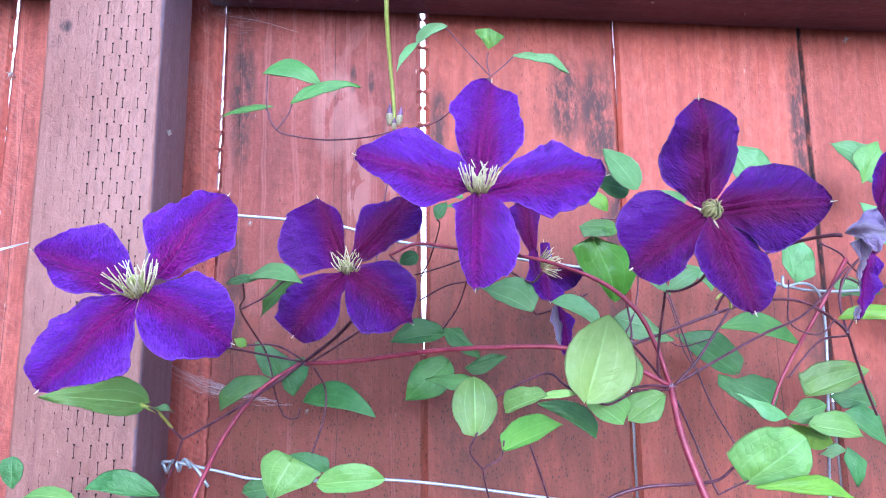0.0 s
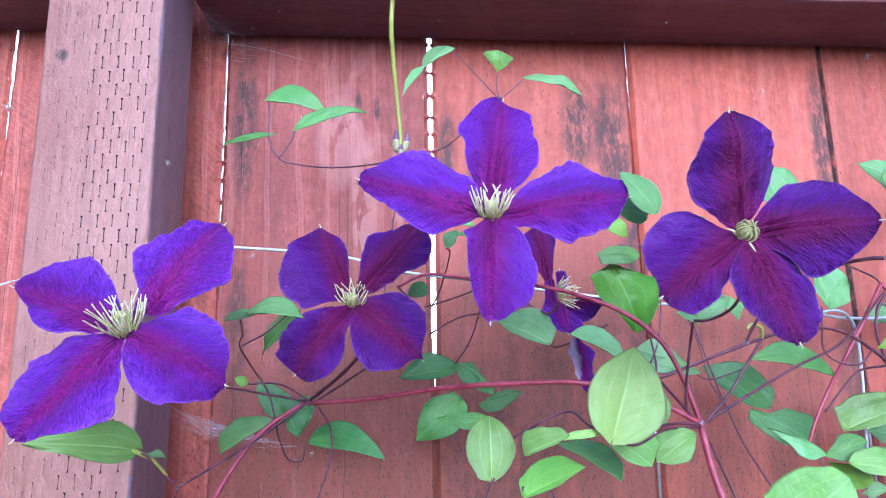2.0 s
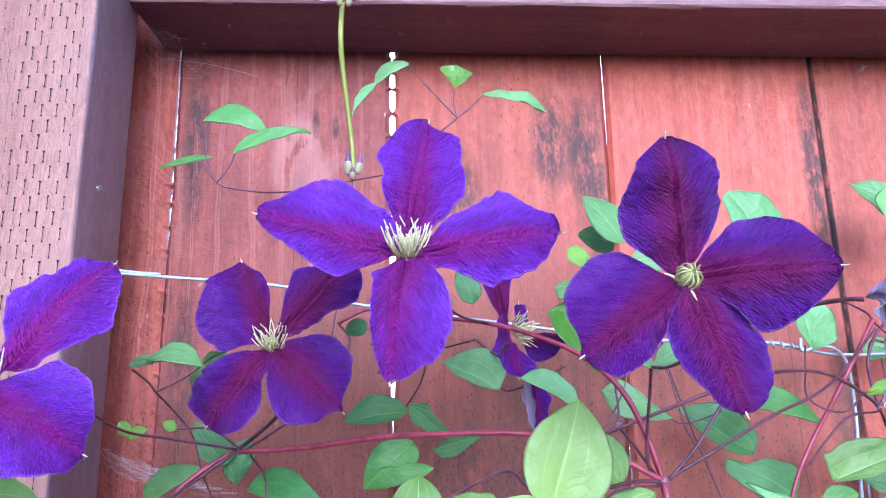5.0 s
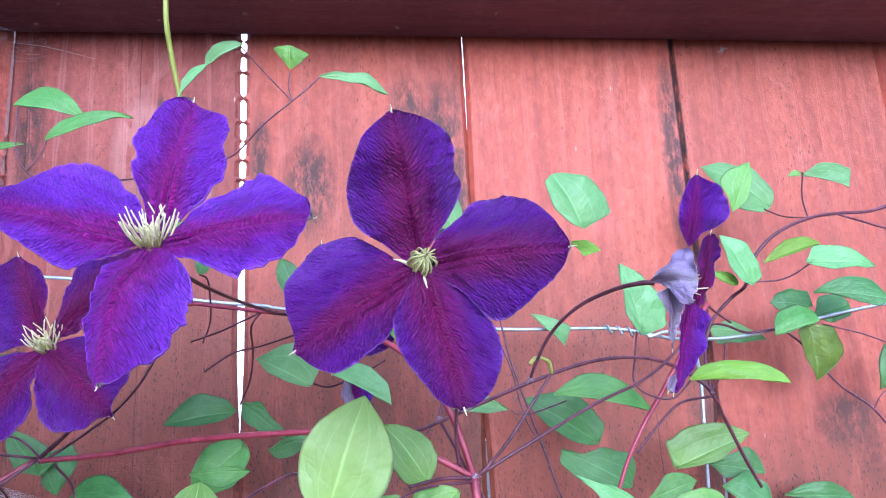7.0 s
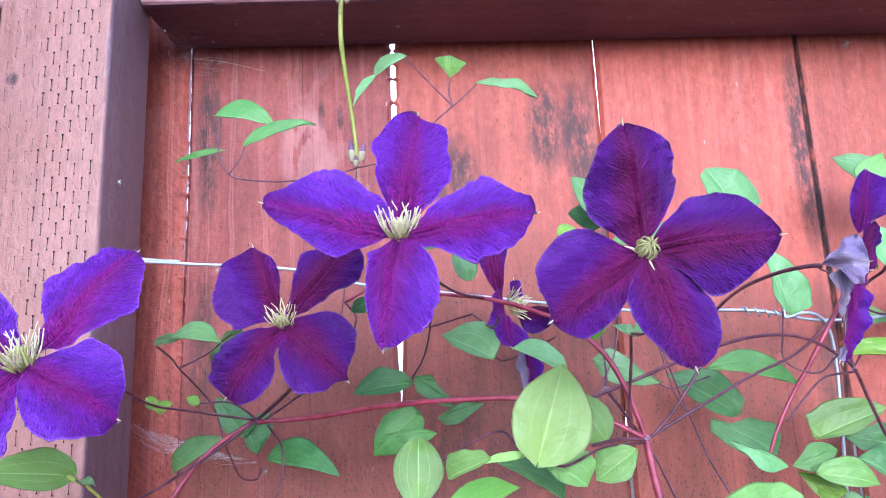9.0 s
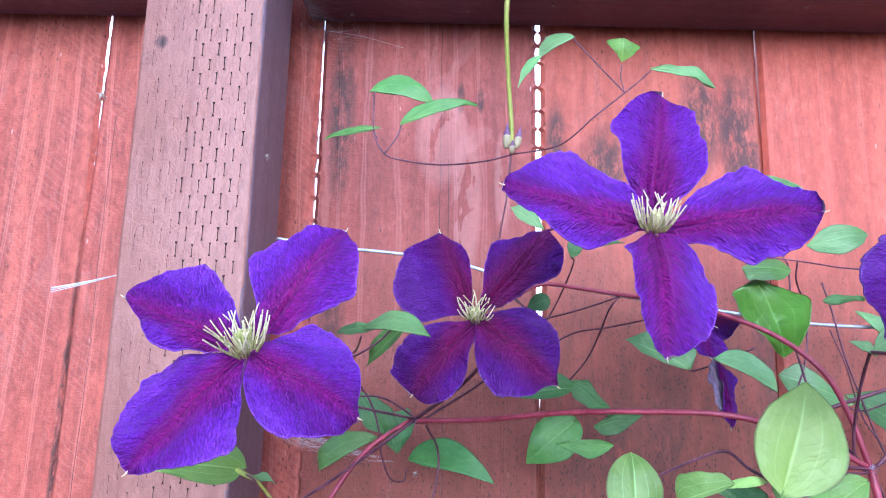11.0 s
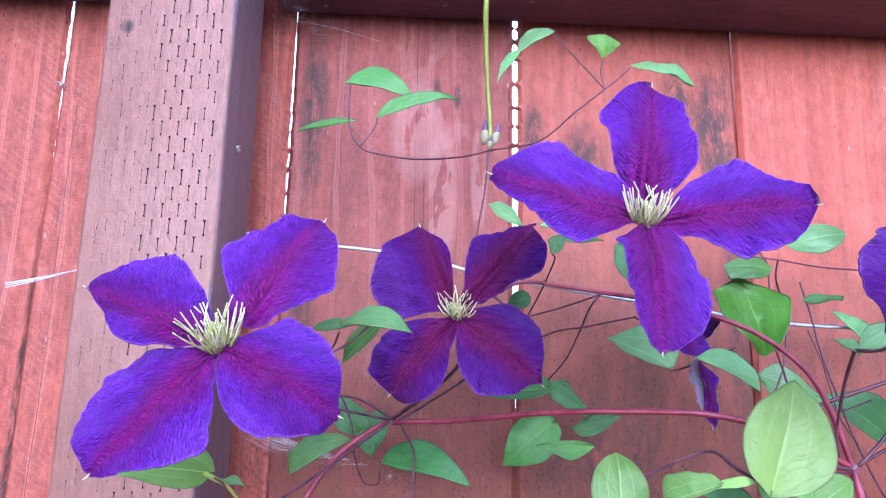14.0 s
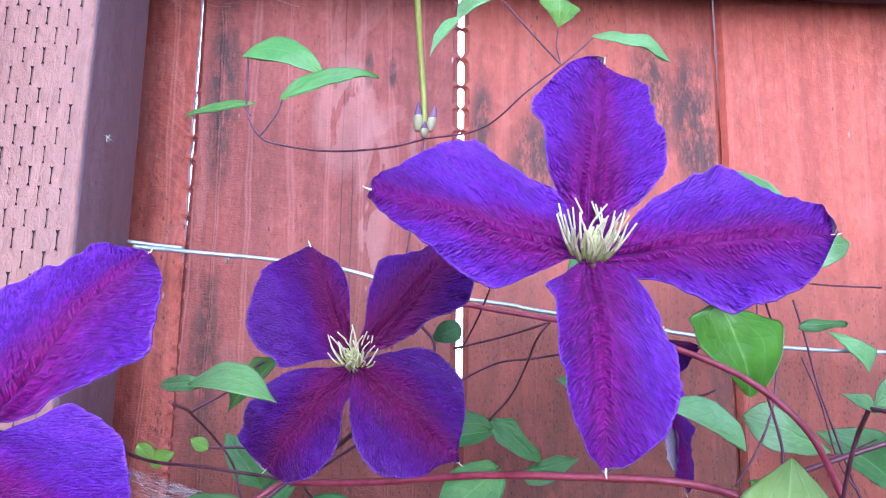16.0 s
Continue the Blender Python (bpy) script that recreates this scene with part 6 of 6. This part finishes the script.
stem([(0.1506, 0.4900, 1.4466), (0.1565, 0.4795, 1.4457), (0.1637, 0.4637, 1.4504), (0.1575, 0.4323, 1.4583), (0.1379, 0.3903, 1.4654)], 1.1, 1.2, STEM)
stem([(0.1635, 0.5215, 1.3887), (0.1783, 0.5215, 1.4038), (0.1927, 0.5236, 1.4222), (0.2055, 0.5268, 1.4385)], 1.2, 1.1, STEM)
stem([(0.1931, 0.5215, 1.4360), (0.1965, 0.5162, 1.4450), (0.2032, 0.5058, 1.4584), (0.2139, 0.4900, 1.4689), (0.2259, 0.4690, 1.4735), (0.2341, 0.4512, 1.4735), (0.2395, 0.4459, 1.4726)], 1.2, 1.4, STEM, knob=2.2)
stem([(0.1636, 0.5215, 1.3894), (0.1946, 0.5268, 1.4049), (0.2310, 0.5373, 1.4220), (0.2615, 0.5478, 1.4334), (0.2846, 0.5582, 1.4478), (0.3161, 0.5740, 1.4738)], 1.2, 1.0, STEM)
stem([(0.1857, 0.6160, 1.5025), (0.1909, 0.6160, 1.4818), (0.1946, 0.6160, 1.4613), (0.1978, 0.6160, 1.4478), (0.2044, 0.6160, 1.4256), (0.2070, 0.6160, 1.4167), (0.2136, 0.6160, 1.3970), (0.2196, 0.6055, 1.3706), (0.2267, 0.5950, 1.3505), (0.2316, 0.5950, 1.3423)], 0.9, 0.9, STEM)
stem([(0.2070, 0.6160, 1.4176), (0.2238, 0.6265, 1.4220), (0.2352, 0.6318, 1.4253)], 0.7, 0.7, STEM)
stem([(0.2070, 0.6160, 1.4176), (0.1995, 0.6160, 1.4181), (0.1943, 0.6160, 1.4208)], 0.7, 0.7, STEM)
stem([(0.3185, 0.5792, 1.4806), (0.3028, 0.5761, 1.4581), (0.2827, 0.5740, 1.4287), (0.2656, 0.5687, 1.4074), (0.2538, 0.5687, 1.3867), (0.2446, 0.5687, 1.3647)], 1.7, 1.2, STEM_RED)
stem([(0.3137, 0.5803, 1.4229), (0.2912, 0.5740, 1.4197), (0.2732, 0.5687, 1.4060), (0.2590, 0.5635, 1.3930)], 1.0, 1.0, STEM)
stem([(0.3140, 0.5803, 1.4256), (0.3290, 0.5950, 1.4384), (0.3471, 0.6265, 1.4585)], 0.8, 0.8, STEM, knob=2.2)
stem([(0.2681, 0.5687, 1.4635), (0.2639, 0.5635, 1.4481), (0.2602, 0.5582, 1.4329), (0.2699, 0.5582, 1.4247), (0.2830, 0.5582, 1.4233), (0.2968, 0.5635, 1.4338)], 0.8, 0.8, STEM)
stem([(0.3140, 0.5803, 1.4256), (0.3194, 0.5950, 1.4514), (0.3268, 0.5950, 1.4709), (0.3410, 0.5950, 1.4849), (0.3476, 0.5845, 1.4920), (0.3532, 0.5792, 1.5090), (0.3703, 0.5792, 1.5242), (0.3972, 0.5845, 1.5347), (0.4198, 0.5897, 1.5383), (0.4447, 0.5950, 1.5403), (0.4642, 0.5950, 1.5454), (0.4920, 0.5950, 1.5494)], 1.3, 1.6, STEM)
stem([(0.4197, 0.5897, 1.5375), (0.4413, 0.5950, 1.5326), (0.4562, 0.5950, 1.5280), (0.4796, 0.5950, 1.5270)], 1.0, 1.0, STEM)
stem([(0.3956, 0.5845, 1.5344), (0.3999, 0.5950, 1.5513), (0.4151, 0.6160, 1.5760)], 0.7, 0.7, STEM)
stem([(0.3971, 0.5845, 1.5343), (0.3958, 0.6160, 1.5444), (0.3926, 0.6370, 1.5565)], 0.6, 0.6, STEM)
stem([(0.3445, 0.5687, 1.4910), (0.3577, 0.5635, 1.4905), (0.3661, 0.5582, 1.4932), (0.3742, 0.5520, 1.4988)], 0.7, 0.7, STEM)
stem([(0.3194, 0.5950, 1.4514), (0.3293, 0.6055, 1.4684), (0.3488, 0.6265, 1.4709), (0.3686, 0.6370, 1.4660), (0.3900, 0.6370, 1.4673), (0.4024, 0.6370, 1.4607), (0.4155, 0.6422, 1.4486), (0.4353, 0.6475, 1.4269), (0.4573, 0.6475, 1.4092), (0.4713, 0.6475, 1.3871)], 1.1, 1.0, STEM)
stem([(0.4573, 0.6475, 1.4092), (0.4649, 0.6475, 1.4186), (0.4804, 0.6528, 1.4255)], 0.7, 0.7, STEM)
stem([(0.4244, 0.6370, 1.4696), (0.4538, 0.6370, 1.4609), (0.4805, 0.6370, 1.4491)], 0.7, 0.7, STEM)
stem([(0.1270, 0.5058, 1.3863), (0.1446, 0.5162, 1.3885), (0.1605, 0.5215, 1.3876)], 1.2, 1.2, STEM)
stem([(0.1604, 0.5215, 1.3858), (0.1333, 0.5005, 1.3857), (0.1089, 0.4742, 1.3786), (0.0970, 0.4679, 1.3811)], 0.9, 0.9, STEM)
stem([(0.0386, 0.5005, 1.3797), (0.0619, 0.4900, 1.3922), (0.0756, 0.4848, 1.3967), (0.0833, 0.4763, 1.3897), (0.0947, 0.4690, 1.3833)], 1.0, 1.0, STEM)
stem([(0.0305, 0.4627, 1.3642), (0.0264, 0.4669, 1.3534), (0.0345, 0.4742, 1.3423)], 0.7, 0.7, STEM)
stem([(0.0462, 0.4711, 1.3590), (0.0438, 0.4721, 1.3490), (0.0345, 0.4742, 1.3423), (0.0378, 0.4795, 1.3257)], 0.7, 0.7, STEM)
stem([(0.0635, 0.4900, 1.3547), (0.0705, 0.4952, 1.3355), (0.0756, 0.5005, 1.3201)], 0.9, 0.9, STEM)
stem([(0.1104, 0.5215, 1.3156), (0.1250, 0.5215, 1.3219), (0.1432, 0.5215, 1.3258), (0.1686, 0.5215, 1.3269), (0.1889, 0.5268, 1.3284), (0.2040, 0.5373, 1.3347)], 1.6, 1.2, STEM)
stem([(0.1640, 0.5215, 1.3793), (0.1743, 0.5268, 1.3568), (0.1845, 0.5268, 1.3292), (0.1889, 0.5268, 1.3194)], 1.0, 1.0, STEM)
stem([(0.1889, 0.5268, 1.3194), (0.1982, 0.5236, 1.3246), (0.2068, 0.5215, 1.3285)], 0.8, 0.8, STEM)
stem([(-0.1543, 0.5110, 1.4328), (-0.1436, 0.5425, 1.4195), (-0.1242, 0.5635, 1.4143), (-0.0869, 0.5782, 1.4070)], 1.0, 1.0, STEM)
stem([(-0.1543, 0.5110, 1.4328), (-0.1447, 0.4637, 1.4306), (-0.1418, 0.4165, 1.4381)], 1.0, 1.0, STEM)
stem([(0.0299, 0.4113, 1.4882), (0.0388, 0.4585, 1.4816), (0.0535, 0.5215, 1.4794), (0.0708, 0.5530, 1.4792)], 1.2, 1.0, STEM)
stem([(0.0794, 0.5215, 1.4632), (0.0747, 0.5425, 1.4592), (0.0629, 0.5740, 1.4718)], 1.0, 1.0, STEM)
stem([(0.1330, 0.5740, 1.5114), (0.1535, 0.5740, 1.5092), (0.1861, 0.5845, 1.5069), (0.2236, 0.5950, 1.5071)], 0.7, 0.7, STEM)
stem([(0.1535, 0.5740, 1.5092), (0.1560, 0.5845, 1.4981), (0.1651, 0.5950, 1.4784), (0.1615, 0.5950, 1.4465), (0.1497, 0.5897, 1.4236), (0.1345, 0.5845, 1.4049)], 0.8, 0.8, STEM)
stem([(0.1881, 0.6160, 1.4705), (0.1965, 0.6160, 1.4470), (0.2037, 0.6160, 1.4150), (0.2146, 0.6160, 1.3961)], 0.7, 0.7, STEM)
stem([(0.1545, 0.5950, 1.5347), (0.1511, 0.5950, 1.5211), (0.1559, 0.5950, 1.5107)], 0.8, 0.8, STEM)
stem([(0.3082, 0.5950, 1.4958), (0.3173, 0.5845, 1.4859), (0.3195, 0.5792, 1.4776), (0.3387, 0.5950, 1.4690)], 0.9, 0.9, STEM)
stem([(0.2059, 0.5268, 1.4392), (0.2035, 0.5215, 1.4451), (0.1971, 0.5194, 1.4472), (0.1926, 0.5162, 1.4439)], 1.2, 0.9, STEM_GREEN)


# ---- wires ----
def wire(name, runs, label, r=0.0013):
    ob = empty(name, runs[0][0])
    tagged(ob, label, "wire", "fence wires")
    for k, run in enumerate(runs):
        bm = bmesh.new()
        tube(bm, spline(run, 5), r, r, 8)
        part("strand", bm, WIRE, ob)
    return ob


def coil(a, b, turns, radius, lead=0.0):
    """Points winding round the line from a to b."""
    a, b = Vector(a), Vector(b)
    d = (b - a).normalized()
    u = d.orthogonal().normalized()
    w = d.cross(u)
    n = int(turns * 8)
    return [a.lerp(b, i / n) + radius * (math.cos(2 * math.pi * i / 8 + lead) * u + math.sin(2 * math.pi * i / 8 + lead) * w) for i in range(n + 1)]


# ---- buds, cobwebs, specks ----
def bud(foot, top, r):
    a, b = Vector(foot), Vector(top)
    bm = bmesh.new()
    line = [a.lerp(b, k / 10) for k in range(11)]
    rings = []
    for k, q in enumerate(line):
        f = k / 10
        w = r * max(0.05, math.sin(math.pi * (0.12 + 0.87 * f)) ** 0.9 * (1.05 - 0.5 * f))
        rings.append([bm.verts.new(q + Vector((w * math.cos(c), w * math.sin(c), 0))) for c in (2 * math.pi * j / 10 for j in range(10))])
    for p, q in zip(rings, rings[1:]):
        for j in range(10):
            f = bm.faces.new((p[j], p[(j + 1) % 10], q[(j + 1) % 10], q[j]))
            f.material_index = 1 if rings.index(p) > 4 else 0
    bm.faces.new(reversed(rings[0]))
    bm.faces.new(rings[-1])
    part("bud", bm, [BUD, BUD_TIP], vine, "cream leaf bud with a purple tip")


def cobweb(a, b, c, d, count, seed, r=0.00004):
    """Fine crossing threads slung between the sides of a four-cornered patch."""
    rng = random.Random(seed)
    a, b, c, d = (Vector(p) for p in (a, b, c, d))
    bm = bmesh.new()

    def spot(u, v):
        return a.lerp(b, v).lerp(d.lerp(c, v), u)

    for k in range(count):
        u, v = rng.random(), rng.random()
        p = spot(u, v)
        q = spot(min(1.0, u + rng.uniform(0.15, 0.6)), v + rng.uniform(-0.25, 0.25)) if k % 3 else spot(u + rng.uniform(-0.12, 0.12), rng.random())
        sag = Vector((0, rng.uniform(-0.05, 0.05), -0.10)) * (p - q).length
        tube(bm, spline((p, p.lerp(q, 0.5) + sag, q), 4), r, r, 4)
    tagged(part("cobweb", bm, SILK), "fine grey cobweb threads in the corner by the post", "cobweb", "cobwebs")


def strand_web(points, r):
    bm = bmesh.new()
    tube(bm, spline(points, 6), r, r * 0.6, 6, 0.4)
    tagged(part("cobweb", bm, SILK), "single pale spider thread stretched across the boards", "cobweb", "cobwebs")


def fluff(at, r, seed):
    rng = random.Random(seed)
    bm = bmesh.new()
    at = Vector(at)
    ball(bm, at, (r * 0.5, r * 0.4, r * 0.5), 8)
    for _ in range(12):
        d = Vector((rng.uniform(-1, 1), rng.uniform(-0.5, 0.3), rng.uniform(-1, 1))).normalized()
        tube(bm, spline((at, at + d * r * 0.7, at + d * r * 1.3 + Vector((0, 0, -r * 0.3))), 2), r * 0.1, r * 0.05, 4)
    tagged(part("debris", bm, SPECK), "tiny dry grey-brown speck of plant debris caught on wood", "debris", "specks of debris")


wire("upper_wire", [[(-0.1906, 0.6212, 1.5297), (-0.1528, 0.6422, 1.5296), (-0.1175, 0.6422, 1.5266), (-0.0704, 0.6422, 1.5206), (-0.0232, 0.6422, 1.5075), (0.0286, 0.6422, 1.5005), (0.0426, 0.6422, 1.4977), (0.1211, 0.6422, 1.4859), (0.1922, 0.6422, 1.4768), (0.2726, 0.6422, 1.4737), (0.3084, 0.6422, 1.4665)],
    [(-0.2005, 0.6370, 1.5356), (-0.1854, 0.6391, 1.5339), (-0.1683, 0.6401, 1.5324)],
    [(0.2926, 0.6422, 1.4704), (0.3204, 0.6422, 1.4643), (0.3572, 0.6422, 1.4635), (0.3910, 0.6422, 1.4680), (0.4492, 0.6422, 1.4789), (0.4994, 0.6422, 1.4859)],
    [(0.2977, 0.6370, 1.4755), (0.2973, 0.6349, 1.4663), (0.3089, 0.6349, 1.4690), (0.3202, 0.6370, 1.4678), (0.3299, 0.6422, 1.4604), (0.3339, 0.6454, 1.4451), (0.3348, 0.6475, 1.4241), (0.3334, 0.6475, 1.4009), (0.3330, 0.6528, 1.3596), (0.3313, 0.6580, 1.3052), (0.3278, 0.6580, 1.2614)]],
    "thin galvanised wire stretched along the fence boards")
wire("wire_twist", [coil((0.2686, 0.6422, 1.4738), (0.2945, 0.6422, 1.4695), 3.5, 0.0024)], "short twist of galvanised wire round the fence wire", 0.0009)
wire("lower_wire", [[(-0.2029, 0.6160, 1.3311), (-0.1971, 0.6318, 1.3330), (-0.1646, 0.6422, 1.3247), (-0.1303, 0.6422, 1.3174), (-0.0803, 0.6422, 1.3160), (-0.0315, 0.6422, 1.3163), (0.0219, 0.6423, 1.3110), (0.1042, 0.6422, 1.2997), (0.1998, 0.6422, 1.2854)],
    coil((-0.2024, 0.6265, 1.3290), (-0.1830, 0.6370, 1.3302), 2.5, 0.004),
    [(-0.1821, 0.6339, 1.3322), (-0.1737, 0.6318, 1.3247), (-0.1663, 0.6318, 1.3138)]],
    "lower galvanised fence wire with a knotted end at the post")
bud((-0.0285, 0.6370, 1.6067), (-0.0277, 0.6286, 1.6236), 0.0035)
bud((-0.0208, 0.6370, 1.6067), (-0.0178, 0.6307, 1.6214), 0.0033)
bud((-0.0245, 0.6328, 1.6012), (-0.0237, 0.6265, 1.6099), 0.0028)
cobweb((-0.2137, 0.6580, 1.4101), (-0.1932, 0.6528, 1.3871), (-0.1177, 0.6664, 1.3761), (-0.1587, 0.6790, 1.3864), 170, 3)
cobweb((-0.1985, 0.6300, 1.7430), (-0.1985, 0.6700, 1.7050), (-0.1500, 0.6930, 1.7250), (-0.1600, 0.6700, 1.7420), 60, 4, 0.000028)
strand_web([(-0.3650, 0.6265, 1.4915), (-0.3388, 0.6265, 1.4980), (-0.3103, 0.6160, 1.5029)], 0.0004)
strand_web([(-0.3650, 0.6265, 1.4930), (-0.3388, 0.6265, 1.4987), (-0.3103, 0.6160, 1.5029)], 0.0004)
strand_web([(-0.3650, 0.6265, 1.4945), (-0.3388, 0.6265, 1.4994), (-0.3103, 0.6160, 1.5029)], 0.0009)
strand_web([(-0.1828, 0.6790, 1.7286), (-0.1525, 0.6843, 1.7257), (-0.1163, 0.6895, 1.7171)], 0.00012)
fluff((-0.1999, 0.5971, 1.5870), 0.0026, 5)
fluff((-0.3849, 0.6947, 1.6772), 0.004, 6)
fluff((0.4062, 0.6895, 1.7117), 0.003, 7)
fluff((-0.0885, 0.61, 1.3712), 0.0018, 9)
fluff((-0.1574, 0.6968, 1.5351), 0.002, 8)
bud((-0.0275, 0.5792, 1.7146), (-0.0284, 0.5740, 1.7258), 0.003)
bud((-0.0214, 0.5792, 1.7144), (-0.0183, 0.5740, 1.7256), 0.003)
fluff((-0.13, 0.65, 1.7433), 0.0012, 20)
fluff((-0.06, 0.672, 1.7406), 0.0015999999999999999, 21)
fluff((0.01, 0.66, 1.7378), 0.002, 22)
fluff((0.05, 0.64, 1.7362), 0.0012, 23)
fluff((0.13, 0.678, 1.7331), 0.0015999999999999999, 24)
fluff((0.21, 0.655, 1.7300), 0.002, 25)
fluff((0.3, 0.668, 1.7264), 0.0012, 26)
fluff((0.4, 0.65, 1.7225), 0.0015999999999999999, 27)
fluff((-0.16, 0.68, 1.7445), 0.002, 28)
